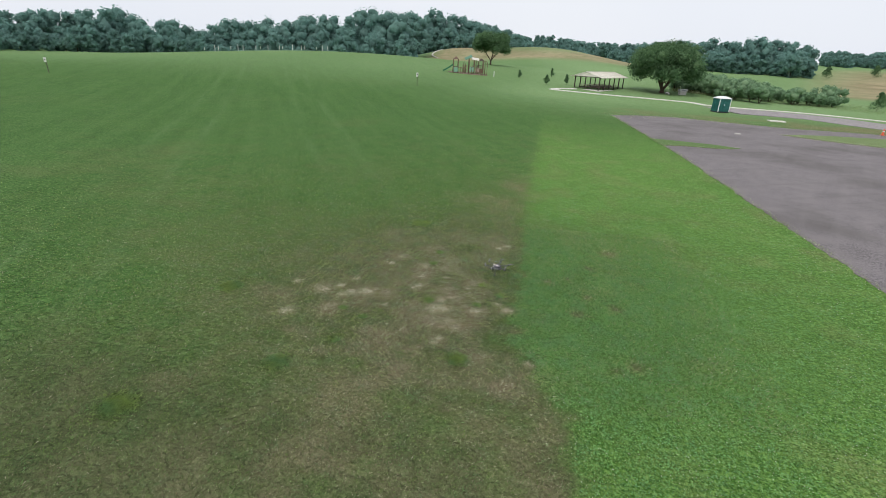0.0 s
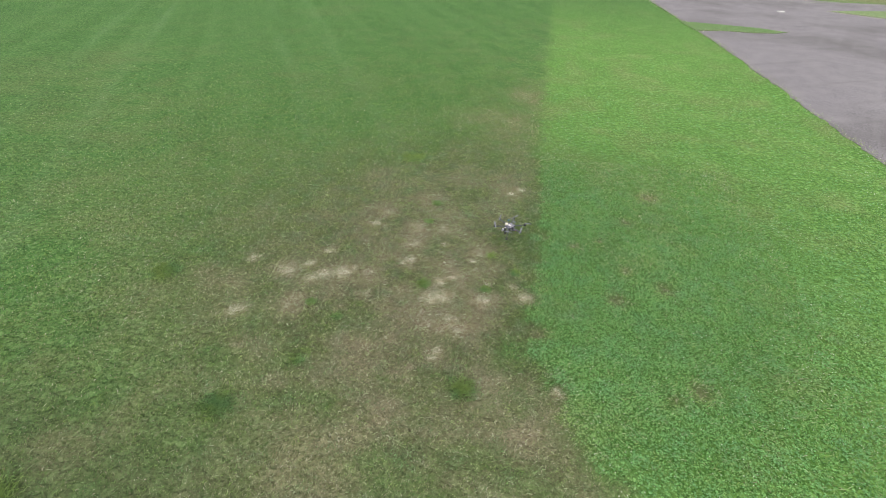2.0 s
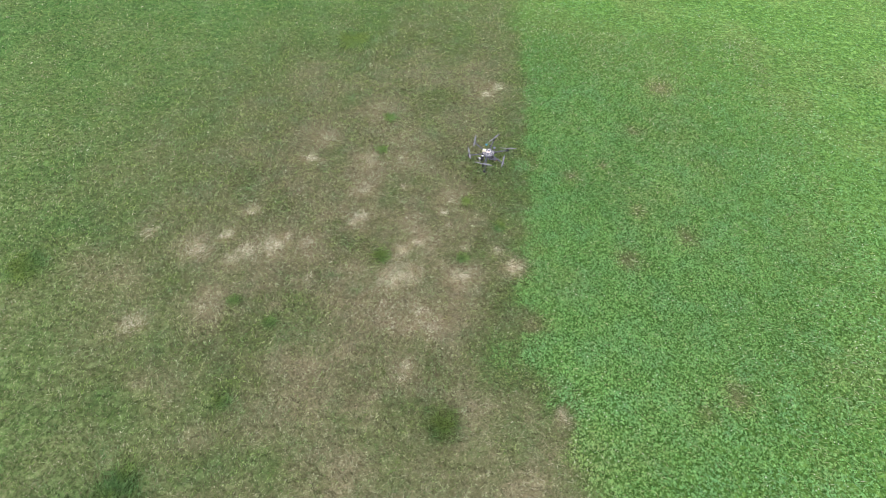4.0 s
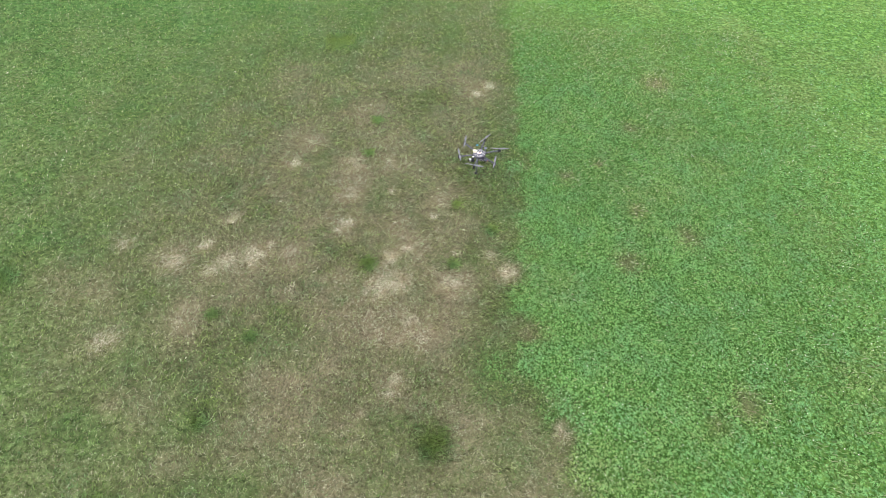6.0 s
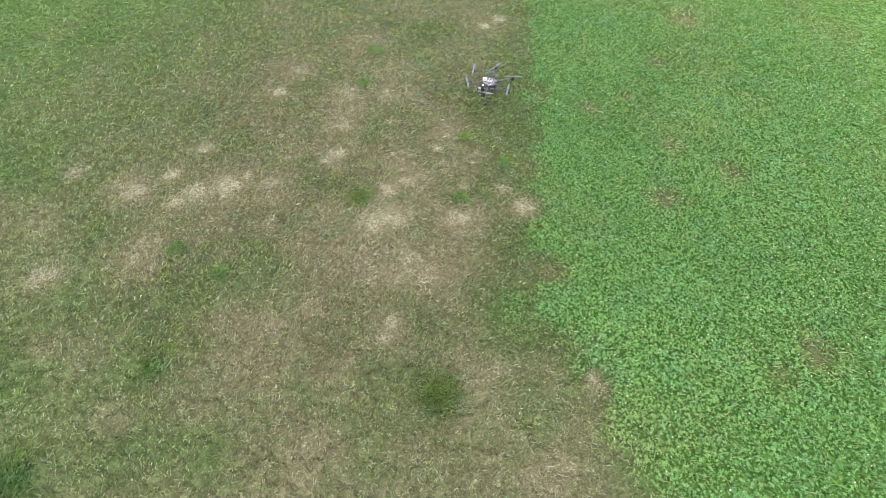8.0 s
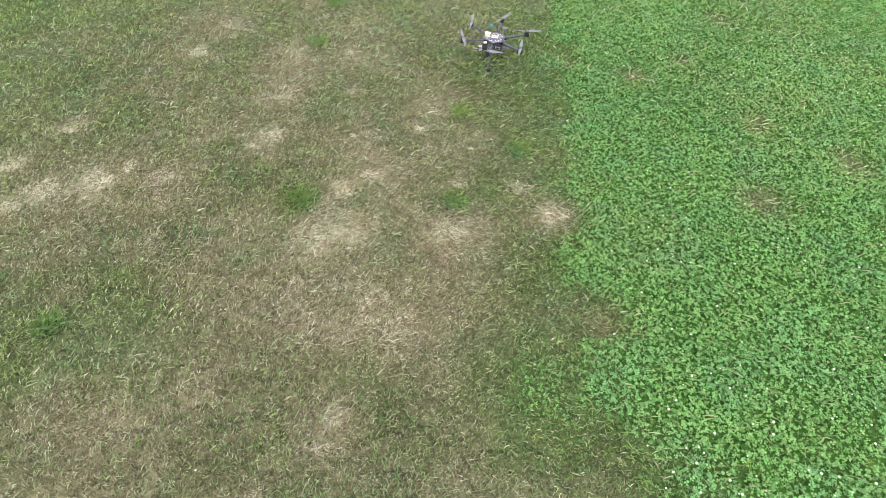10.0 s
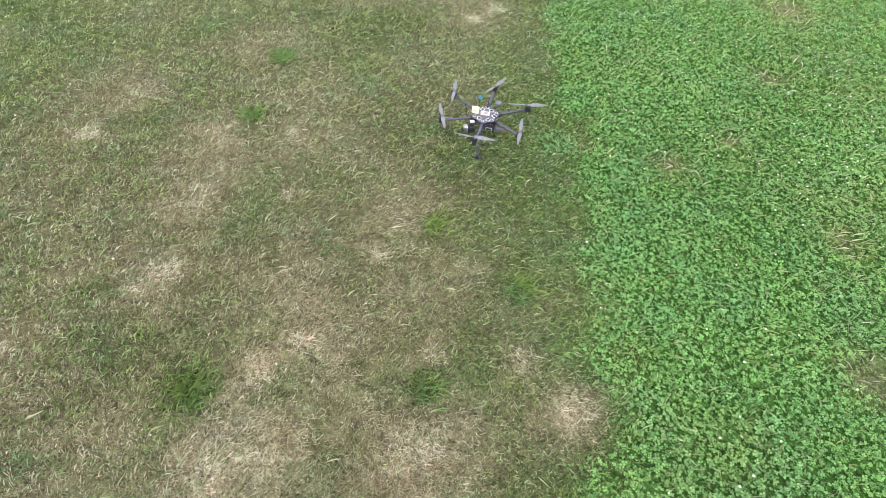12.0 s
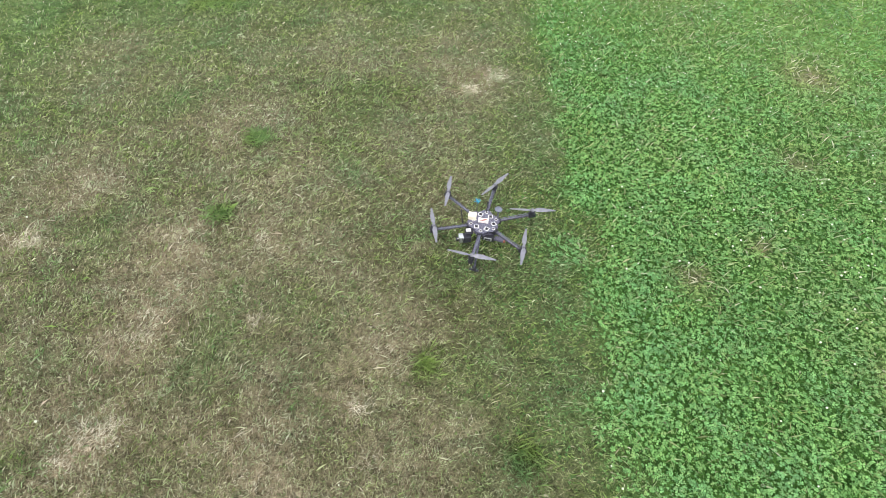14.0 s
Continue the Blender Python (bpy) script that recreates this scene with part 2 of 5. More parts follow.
def make_ground():
    m, n, l, p = material("turf_ground", 0.95, 0, 0.1)
    metre, hand, grain = noisy(n, l, 0.22, 5, 0.3, 0.7), noisy(n, l, 1.9, 8, 0.34, 0.70), noisy(n, l, 17.0, 7, 0.43, 0.57)
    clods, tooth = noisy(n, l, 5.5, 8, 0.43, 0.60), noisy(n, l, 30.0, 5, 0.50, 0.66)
    fibre = calc(n, l, "MAXIMUM", streaks(n, l, 20, (0.005, 0.05, 1), 2, 0.48, 0.68), streaks(n, l, 82, (0.005, 0.05, 1), 2, 0.48, 0.68))
    fibre = calc(n, l, "MAXIMUM", fibre, streaks(n, l, 141, (0.005, 0.05, 1), 2, 0.48, 0.68))
    green = mixed(n, l, grain, (0.036, 0.110, 0.023), (0.120, 0.258, 0.066))
    green = mixed(n, l, clods, green, mixed(n, l, grain, (0.026, 0.068, 0.014), (0.060, 0.132, 0.032)))
    green = mixed(n, l, hand, green, mixed(n, l, grain, (0.051, 0.131, 0.030), (0.096, 0.208, 0.050)))
    half = calc(n, l, "MULTIPLY", metre, 0.5)
    green = mixed(n, l, half, green, mixed(n, l, grain, (0.066, 0.160, 0.031), (0.112, 0.228, 0.057)))
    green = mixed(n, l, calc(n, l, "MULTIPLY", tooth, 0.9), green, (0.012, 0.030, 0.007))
    # mown stripes and wheel tracks
    green = mixed(n, l, streaks(n, l, 27, (1.3, 40, 1), 3, 0.42, 0.66, 0.34), green, mixed(n, l, grain, (0.080, 0.180, 0.046), (0.135, 0.250, 0.080)))
    xyz = n.new("ShaderNodeSeparateXYZ")
    l.new(turned(n, l, 26.9, (1, 1, 1)), xyz.inputs[0])
    track = 0.0
    for place in (-1.4, -4.1, -11.3, -14.0):
        off = calc(n, l, "ABSOLUTE", calc(n, l, "SUBTRACT", xyz.outputs[0], place))
        track = calc(n, l, "MAXIMUM", calc(n, l, "SUBTRACT", 1.0, calc(n, l, "MULTIPLY", off, 1.7)), track)
    gaps = streaks(n, l, 27, (0.8, 12, 1), 5, 0.40, 0.66, 0.38)
    green = mixed(n, l, calc(n, l, "MULTIPLY", track, gaps), green, mixed(n, l, grain, (0.120, 0.215, 0.085), (0.180, 0.300, 0.130)))
    green = mixed(n, l, calc(n, l, "MULTIPLY", noisy(n, l, 0.8, 7, 0.44, 0.66), 0.20), green, mixed(n, l, grain, (0.100, 0.205, 0.056), (0.180, 0.310, 0.100)))
    straw = mixed(n, l, grain, (0.120, 0.100, 0.044), (0.33, 0.280, 0.160))
    straw = mixed(n, l, calc(n, l, "MULTIPLY", tooth, 0.35), straw, (0.060, 0.052, 0.025))
    clover = mixed(n, l, grain, (0.051, 0.156, 0.022), (0.204, 0.400, 0.090))
    clover = mixed(n, l, clods, clover, mixed(n, l, grain, (0.066, 0.172, 0.026), (0.145, 0.291, 0.058)))
    clover = mixed(n, l, half, clover, (0.165, 0.320, 0.069))
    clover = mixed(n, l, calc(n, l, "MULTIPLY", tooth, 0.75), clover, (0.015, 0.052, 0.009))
    knots = noisy(n, l, 3.2, 7, 0.47, 0.66)
    clover = mixed(n, l, calc(n, l, "MULTIPLY", knots, 0.5), clover, mixed(n, l, grain, (0.042, 0.133, 0.019), (0.123, 0.270, 0.052)))
    clover = mixed(n, l, calc(n, l, "MULTIPLY", noisy(n, l, 0.9, 7, 0.50, 0.70), 0.45), clover, mixed(n, l, grain, (0.149, 0.250, 0.062), (0.275, 0.385, 0.129)))
    green = mixed(n, l, calc(n, l, "MULTIPLY", knots, 0.45), green, mixed(n, l, grain, (0.026, 0.076, 0.016), (0.070, 0.150, 0.038)))
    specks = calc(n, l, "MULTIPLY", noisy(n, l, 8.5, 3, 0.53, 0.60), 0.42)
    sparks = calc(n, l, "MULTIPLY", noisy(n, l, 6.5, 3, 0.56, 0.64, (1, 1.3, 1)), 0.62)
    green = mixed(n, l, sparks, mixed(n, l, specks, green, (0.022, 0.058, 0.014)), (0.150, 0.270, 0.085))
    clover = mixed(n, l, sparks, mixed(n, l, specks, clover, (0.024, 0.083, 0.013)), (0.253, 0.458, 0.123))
    wheat = mixed(n, l, noisy(n, l, 0.05, 5), (0.27, 0.205, 0.125), (0.40, 0.315, 0.20))
    wheat = mixed(n, l, noisy(n, l, 0.35, 4, 0.5, 0.8), wheat, (0.16, 0.17, 0.07))
    c = mixed(n, l, attribute(n, "clover"), green, clover)
    # paler grass: dry islands, and haze put into the far lawn's colour
    c = mixed(n, l, attribute(n, "meadow"), c, mixed(n, l, hand, (0.180, 0.295, 0.120), (0.255, 0.380, 0.180)))
    c = mixed(n, l, attribute(n, "dry"), c, straw)
    c = mixed(n, l, attribute(n, "wheat"), c, wheat)
    # matted stalks between the blades close by, gap shade put into their colour
    shaded_stalks = mixed(n, l, fibre, (0.018, 0.019, 0.009), (0.150, 0.140, 0.078))
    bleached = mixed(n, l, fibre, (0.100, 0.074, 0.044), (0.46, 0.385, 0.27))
    shaded_thatch = mixed(n, l, attribute(n, "dry"), shaded_stalks, bleached)
    shaded_thatch = mixed(n, l, attribute(n, "clover"), shaded_thatch, mixed(n, l, fibre, (0.020, 0.060, 0.012), (0.080, 0.180, 0.036)))
    c = mixed(n, l, attribute(n, "shaded_thatch"), c, shaded_thatch)
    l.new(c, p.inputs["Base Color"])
    bumped(n, l, p, clods, 0.9, 0.06)
    return m


def make_blades(name, green_a, green_b, straw_a, straw_b, cool, rust, specular=0.25):
    """Blades between two greens and two straws, with drifts of a cooler green and of reddish straw."""
    m, n, l, p = material(name, 0.65, 0, specular)
    tone = attribute(n, "tone")
    drift = mixed(n, l, noisy(n, l, 2.3, 5, 0.42, 0.66), mixed(n, l, tone, green_a, green_b), mixed(n, l, tone, tuple(0.3 * v for v in cool), cool))
    burnt = mixed(n, l, noisy(n, l, 3.1, 5, 0.53, 0.68), mixed(n, l, tone, straw_a, straw_b), mixed(n, l, tone, tuple(0.35 * v for v in rust), rust))
    c = mixed(n, l, attribute(n, "dry"), drift, burnt)
    l.new(c, p.inputs["Base Color"])
    t = n.new("ShaderNodeBsdfTranslucent")
    l.new(c, t.inputs["Color"])
    k = n.new("ShaderNodeMixShader")
    k.inputs[0].default_value = 0.3
    l.new(p.outputs[0], k.inputs[1])
    l.new(t.outputs[0], k.inputs[2])
    l.new(k.outputs[0], n["Material Output"].inputs["Surface"])
    return m


def make_leaves(name, dark, light, size=0.6, through_light=0.4):
    m, n, l, p = material(name, 0.75, 0, 0.2)
    geo = n.new("ShaderNodeNewGeometry")
    c = mixed(n, l, geo.outputs["Random Per Island"], dark, light)
    c = mixed(n, l, noisy(n, l, size, 3, 0.4, 0.8), c, tuple(0.7 * v for v in dark))
    l.new(c, p.inputs["Base Color"])
    t, k = n.new("ShaderNodeBsdfTranslucent"), n.new("ShaderNodeMixShader")
    l.new(c, t.inputs["Color"])
    k.inputs[0].default_value = through_light
    l.new(p.outputs[0], k.inputs[1])
    l.new(t.outputs[0], k.inputs[2])
    l.new(k.outputs[0], n["Material Output"].inputs["Surface"])
    return m


GROUND = make_ground()
GRASS = make_blades("grass_blades", (0.056, 0.104, 0.020), (0.350, 0.490, 0.135), (0.250, 0.190, 0.110), (0.86, 0.80, 0.67), (0.230, 0.420, 0.155), (0.68, 0.53, 0.40))
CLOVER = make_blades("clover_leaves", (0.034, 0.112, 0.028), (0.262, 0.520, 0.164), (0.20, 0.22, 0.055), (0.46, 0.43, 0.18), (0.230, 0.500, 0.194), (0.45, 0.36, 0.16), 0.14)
PETAL = surface("clover_petals", (0.50, 0.54, 0.40), (0.72, 0.74, 0.62), 300, 0.8)


def make_gravel():
    m, n, l, p = material("lot_gravel", 0.95, 0, 0.15)
    stones = mixed(n, l, noisy(n, l, 16, 6, 0.38, 0.62), (0.105, 0.094, 0.098), (0.255, 0.234, 0.238))
    c = mixed(n, l, noisy(n, l, 0.9, 6, 0.42, 0.75), stones, (0.215, 0.196, 0.196))
    c = mixed(n, l, noisy(n, l, 0.16, 5, 0.48, 0.75), c, (0.118, 0.108, 0.104))
    c = mixed(n, l, streaks(n, l, -28, (0.7, 16, 1), 4, 0.50, 0.75, 0.28), c, (0.240, 0.222, 0.220))
    c = mixed(n, l, streaks(n, l, -64, (0.6, 14, 1), 3, 0.55, 0.75, 0.3), c, (0.105, 0.096, 0.094))
    l.new(c, p.inputs["Base Color"])
    bumped(n, l, p, noisy(n, l, 60, 3, 0.2, 0.8), 0.5, 0.01)
    return m


GRAVEL = make_gravel()
ASPHALT = surface("road_asphalt", (0.22, 0.20, 0.20), (0.34, 0.315, 0.315), 3.0, 0.9, 0, 0.2, 40, 0.3, 0.006, 0.4)
CONCRETE = surface("pale_concrete", (0.58, 0.56, 0.50), (0.78, 0.76, 0.70), 2.0, 0.85, 0, 0.2, 30, 0.2, 0.004, 0.25)
BARK = surface("bark", (0.05, 0.038, 0.026), (0.13, 0.10, 0.075), 5.0, 0.95, 0, 0.1, 20, 0.8, 0.03)
OAK_LEAF = make_leaves("oak_foliage", (0.085, 0.175, 0.080), (0.200, 0.325, 0.160), 0.6, 0.5)
# far foliage has distance haze put into its pale blue-green colour
HAZED_WOOD_LEAF = make_leaves("hazed_wood_foliage", (0.190, 0.345, 0.305), (0.255, 0.430, 0.375), 0.12, 0.55)
BUSH_LEAF = make_leaves("shrub_foliage", (0.190, 0.330, 0.190), (0.350, 0.500, 0.300), 0.3, 0.5)
ROOF_TIN = surface("roof_sheet", (0.60, 0.57, 0.49), (0.74, 0.70, 0.63), 1.5, 0.45, 0.0, 0.5, 12, 0.1)
BROWN_STEEL = surface("brown_paint", (0.045, 0.033, 0.026), (0.085, 0.062, 0.050), 8, 0.5, 0, 0.4)
TIMBER = surface("grey_timber", (0.26, 0.19, 0.16), (0.42, 0.33, 0.28), 6, 0.85)
TEAL = surface("teal_plastic", (0.008, 0.085, 0.080), (0.018, 0.135, 0.125), 3, 0.45, 0, 0.45)
WHITE_PLASTIC = surface("white_plastic", (0.72, 0.73, 0.74), (0.84, 0.84, 0.85), 4, 0.45, 0, 0.45)
WHITE_PAINT = surface("white_paint", (0.66, 0.66, 0.62), (0.82, 0.82, 0.78), 5, 0.6)
GREEN_PLASTIC = surface("green_plastic", (0.016, 0.125, 0.060), (0.04, 0.20, 0.095), 3, 0.4, 0, 0.5)
PALE_GREEN = surface("pale_green_panel", (0.16, 0.34, 0.24), (0.26, 0.44, 0.33), 3, 0.45, 0, 0.45)
PLAY_POST = surface("play_post_paint", (0.120, 0.082, 0.052), (0.200, 0.140, 0.092), 6, 0.55, 0, 0.4)
RUST = surface("terracotta_paint", (0.12, 0.075, 0.052), (0.19, 0.120, 0.085), 4, 0.6)
ORANGE = surface("orange_plastic", (0.75, 0.10, 0.04), (0.9, 0.17, 0.08), 8, 0.5, 0, 0.4)
GREY_METAL = surface("grey_metal", (0.35, 0.35, 0.36), (0.55, 0.55, 0.55), 6, 0.5, 0.4, 0.5)
STONE = surface("pale_stone", (0.42, 0.40, 0.37), (0.62, 0.60, 0.56), 6, 0.9)
MULCH = surface("wood_chips", (0.16, 0.12, 0.09), (0.30, 0.23, 0.18), 7, 0.95, 0, 0.1, 40, 0.8, 0.03)
CARBON = surface("carbon_fibre", (0.020, 0.018, 0.034), (0.165, 0.160, 0.220), 150, 0.38, 0, 0.6, None, 0.05)
DARK_PLASTIC = surface("dark_plastic", (0.010, 0.010, 0.016), (0.030, 0.030, 0.042), 90, 0.5, 0, 0.5)
PROP_GREY = surface("propeller_grey", (0.135, 0.135, 0.160), (0.200, 0.200, 0.232), 40, 0.32, 0, 0.6)
CREAM = surface("cream_case", (0.66, 0.60, 0.46), (0.76, 0.70, 0.57), 25, 0.5)
PALE_LABEL = surface("pale_label", (0.60, 0.54, 0.52), (0.80, 0.75, 0.72), 40, 0.5)
SILVER = surface("brushed_silver", (0.55, 0.56, 0.58), (0.75, 0.76, 0.78), 60, 0.3, 0.7, 0.5)
WHITE_EDGE = surface("white_ring", (0.62, 0.60, 0.60), (0.78, 0.76, 0.75), 80, 0.5)
BLUE = surface("cyan_plastic", (0.01, 0.22, 0.42), (0.03, 0.40, 0.62), 60, 0.4, 0, 0.5)
DOME_GREY = surface("dome_grey", (0.10, 0.11, 0.145), (0.165, 0.175, 0.22), 30, 0.5)
RED_TAPE = surface("red_tape", (0.24, 0.07, 0.05), (0.34, 0.11, 0.08), 40, 0.5)
LENS = surface("lens_glass", (0.005, 0.005, 0.008), (0.012, 0.012, 0.018), 60, 0.08, 0, 0.8)


# ---- mesh helpers ----
def sheet(name, verts, faces4, mat, parent=None, point_values=None, faces=None):
    """A mesh from arrays: vertices, and quads or triangles by index (or any faces)."""
    me = bpy.data.meshes.new(name)
    if faces is not None:
        me.from_pydata([tuple(v) for v in verts], [], faces)
    else:
        verts, faces4 = np.asarray(verts, np.float32), np.asarray(faces4, np.int32)
        me.vertices.add(len(verts))
        me.vertices.foreach_set("co", verts.ravel())
        me.loops.add(faces4.size)
        me.loops.foreach_set("vertex_index", faces4.ravel())
        me.polygons.add(len(faces4))
        me.polygons.foreach_set("loop_start", np.arange(0, faces4.size, faces4.shape[1], dtype=np.int32))
        me.update(calc_edges=True)
    for key, values in (point_values or {}).items():
        me.attributes.new(key, "FLOAT", "POINT").data.foreach_set("value", np.asarray(values, np.float32))
    me.materials.append(mat)
    ob = new(name, me)
    ob.parent = parent
    return ob


def part(name, bm, mat, parent=None, label="", smooth=False):
    me = bpy.data.meshes.new(name)
    bmesh.ops.recalc_face_normals(bm, faces=bm.faces)
    bm.to_mesh(me)
    bm.free()
    me.materials.append(mat)
    if smooth:
        me.polygons.foreach_set("use_smooth", [True] * len(me.polygons))
    ob = new(name, me)
    ob.parent = parent
    return tagged(ob, label)


def thing(name, place, label, category, group="", turn=0.0, kind=""):
    e = new(name)
    e.empty_display_size = 0.2
    e.location, e.rotation_euler = place, (0, 0, turn)
    return tagged(e, label, category, group, kind)


def box(bm, centre, size, turn=None, bevel=0.0):
    m = Matrix.Translation(centre) @ (turn.to_4x4() if turn else Matrix()) @ Matrix.Diagonal((*size, 1))
    made = bmesh.ops.create_cube(bm, size=1, matrix=m)
    if bevel:
        edges = {e for v in made["verts"] for e in v.link_edges}
        bmesh.ops.bevel(bm, geom=list(edges), offset=bevel, segments=2, affect="EDGES", profile=0.6)
    return bm


def tube(bm, a, b, r0, r1=None, sides=10):
    a, b = Vector(a), Vector(b)
    r1 = r0 if r1 is None else r1
    m = Matrix.Translation((a + b) / 2) @ (b - a).to_track_quat("Z", "Y").to_matrix().to_4x4()
    bmesh.ops.create_cone(bm, cap_ends=True, segments=sides, radius1=r0, radius2=r1, depth=(b - a).length, matrix=m)
    return bm


def solid(bm, outline, z0, z1):
    """A prism over an outline in the plan."""
    low, high = [bm.verts.new((x, y, z0)) for x, y in outline], [bm.verts.new((x, y, z1)) for x, y in outline]
    bm.faces.new(high)
    bm.faces.new(low[::-1])
    for i in range(len(low)):
        j = (i + 1) % len(low)
        bm.faces.new((low[i], low[j], high[j], high[i]))
    return bm


def smooth_line(points, n=8):
    """A soft curve through points of the plan."""
    pts = [Vector(p) for p in points]
    out = []
    for i in range(len(pts) - 1):
        p0, p1, p2, p3 = pts[max(i - 1, 0)], pts[i], pts[i + 1], pts[min(i + 2, len(pts) - 1)]
        for k in range(n):
            t = k / n
            out.append(0.5 * (2 * p1 + (p2 - p0) * t + (2 * p0 - 5 * p1 + 4 * p2 - p3) * t * t + (3 * p1 - p0 - 3 * p2 + p3) * t ** 3))
    return out + [pts[-1]]


# ---- ground ----
def stretched(lo, hi, fine, far, growth):
    out = list(np.arange(lo, hi + fine / 2, fine))
    for side in (-1, 1):
        edge, gap = (lo, fine) if side < 0 else (out[-1], fine)
        more = []
        while abs(edge) < far:
            gap = min(gap * growth, 120)
            edge += side * gap
            more.append(edge)
        out = more[::-1] + out if side < 0 else out + more
    return np.array(out)


gx, gy = stretched(-9, 8, 0.15, 1500, 1.085), stretched(-9, 8, 0.15, 1500, 1.045)
mx, my = [a.ravel() for a in np.meshgrid(gx, gy)]
idx = np.arange(len(mx)).reshape(len(gy), len(gx))
quads = np.stack([idx[:-1, :-1], idx[:-1, 1:], idx[1:, 1:], idx[1:, :-1]], -1).reshape(-1, 4)
dry, clo = turf(mx, my)
far_out = step(13, 46, np.hypot(mx, my))
dry = dry * (1 - 0.72 * far_out)
clo = clo * step(52, 14, my) * step(75, 60, mx)
verge = np.exp(-((my - 56.5 + 0.11 * np.maximum(mx - 20, 0)) / 4.0) ** 2) * step(10, 15, mx) * step(0.28, 0.62, patchy(mx, my, 5, 95))
dry = np.maximum(dry, 0.75 * verge)
bearing = np.degrees(np.arctan2(mx - 0.4, my + 14.4))
distance = np.hypot(mx - 0.4, my + 14.4)
wheat = step(238, 250, my) * step(-62, -45, mx) * step(75, 55, mx) * step(345, 320, my)
wheat = np.maximum(wheat, step(24, 30, bearing) * step(165, 185, distance) * step(420, 370, distance))
wheat = wheat * (0.6 + 0.4 * patchy(mx, my, 30, 91)) * (1 - 0.6 * step(0.45, 0.75, hump(mx, my, 8, 322, 42, 60)))
# thatch also darkens the southern lawn, with lens falloff put into its colour
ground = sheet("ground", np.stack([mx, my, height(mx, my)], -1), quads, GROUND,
               point_values={"dry": dry, "clover": clo, "wheat": wheat, "meadow": np.maximum(step(40, 78, my) * step(-25, 12, mx), 0.7 * step(50, 105, my)) * (0.55 + 0.45 * patchy(mx, my, 25, 97)), "shaded_thatch": np.maximum(0.95 * step(9.0, 2.8, np.hypot(mx + 0.3, my + 1)), 0.65 * step(-4.5, -8, my) * step(-16, -12, my) * step(-16, -7, mx) * (1 - clo))})
ground.data.polygons.foreach_set("use_smooth", [True] * len(ground.data.polygons))
tagged(ground, "mown park lawn with dry patches, clover strip and stubble hills", "ground", kind="structure")


def ribbon(name, line, width, mat, up, label, category, deep=0.25, pieces=None):
    """A flat strip that follows the ground, with sides that go down into it."""
    v, f = [], []
    for i, p in enumerate(line):
        q = line[min(i + 1, len(line) - 1)] - line[max(i - 1, 0)]
        side = Vector((-q.y, q.x)).normalized() * width / 2
        a, b = p + side, p - side
        top = max(float(height(a.x, a.y)), float(height(b.x, b.y)), float(height(p.x, p.y))) + up
        v += [(a.x, a.y, top - deep), (a.x, a.y, top), (b.x, b.y, top), (b.x, b.y, top - deep)]
        if i:
            k = 4 * i
            f += [(k - 4, k - 3, k + 1, k), (k - 3, k - 2, k + 2, k + 1), (k - 2, k - 1, k + 3, k + 2)]
    f += [(0, 1, 2, 3), (len(v) - 1, len(v) - 2, len(v) - 3, len(v) - 4)]
    ob = sheet(name, v, None, mat, faces=f)
    return tagged(ob, label, category, kind="structure")


def flat_area(name, outline, mat, z, label, category, dryness=0.0):
    bm = bmesh.new()
    solid(bm, [(p[0], p[1]) for p in outline], z - 0.3, z)
    ob = tagged(part(name, bm, mat), label, category, kind="structure")
    for key, value in (("dry", dryness), ("meadow", 2 * dryness)):
        ob.data.attributes.new(key, "FLOAT", "POINT").data.foreach_set("value", [value] * len(ob.data.vertices))
    return ob


lot_west = [(12.25 + 0.14 * noise.noise((0, k * 0.35, 0)) + 0.13 * noise.noise((3, k * 1.3, 0)) + 0.08 * noise.noise((5, k * 3.1, 0)) - 1.2 * (max(k, 25) - 25) / 27, k)
            for k in np.arange(-16, 51, 0.25).tolist()]
lot_north = [(10.9, 51.4), (14.5, 53.6), (19.6, 54.4), (25, 52.2), (31, 50.5), (41, 50.6), (60, 47), (75, 40), (75, -20)]
flat_area("parking_lot", lot_west + lot_north, GRAVEL, 0.012, "purple-grey gravel car park beside the clover", "parking lot")
flat_area("grass_island", [(11.6, 33.4), (14, 33.0), (17, 32.3), (18.6, 31.2), (17.6, 30.5), (16.2, 30.2), (14, 30.3), (12, 29.8)], GROUND, 0.035,
          "narrow tongue of grass reaching into the gravel", "lawn", 0.15)
flat_area("grass_island", [(27.0, 43.4), (29.5, 44.6), (33, 45.6), (38.5, 46.2), (48, 44), (48, 36), (34.2, 38.6), (30, 41.0)], GROUND, 0.035,
          "grassy island in the gravel car park", "lawn", 0.32)
road_mid = smooth_line([(29.6, 69.2), (32.5, 69.6), (41.5, 68.0), (47, 61.0), (55, 54), (72, 44)])
ribbon("road", road_mid, 9.4, ASPHALT, 0.03, "grey asphalt access road", "road")
walk_line = smooth_line([(4.6, 82.6), (12.5, 81.4), (20.6, 80.6), (27.6, 79.4), (29.6, 76.4), (33.4, 75.4), (44, 74.4), (51.5, 69.9), (58, 62.5), (72, 51)])
ribbon("pavement", walk_line, 1.05, CONCRETE, 0.09, "pale concrete walkway with a kerb", "pavement")
ribbon("pavement", smooth_line([(4.7, 82.5), (6.2, 85.0), (9.4, 87.4)]), 0.9, CONCRETE, 0.08, "pale concrete spur to the shelter", "pavement")
ribbon("dirt_track", smooth_line([(-52.1, 306.3), (-54.5, 290.7), (-53.4, 278.7), (-48.1, 266.4)]), 0.8, STONE, 0.08, "pale dirt track up the far slope", "track")


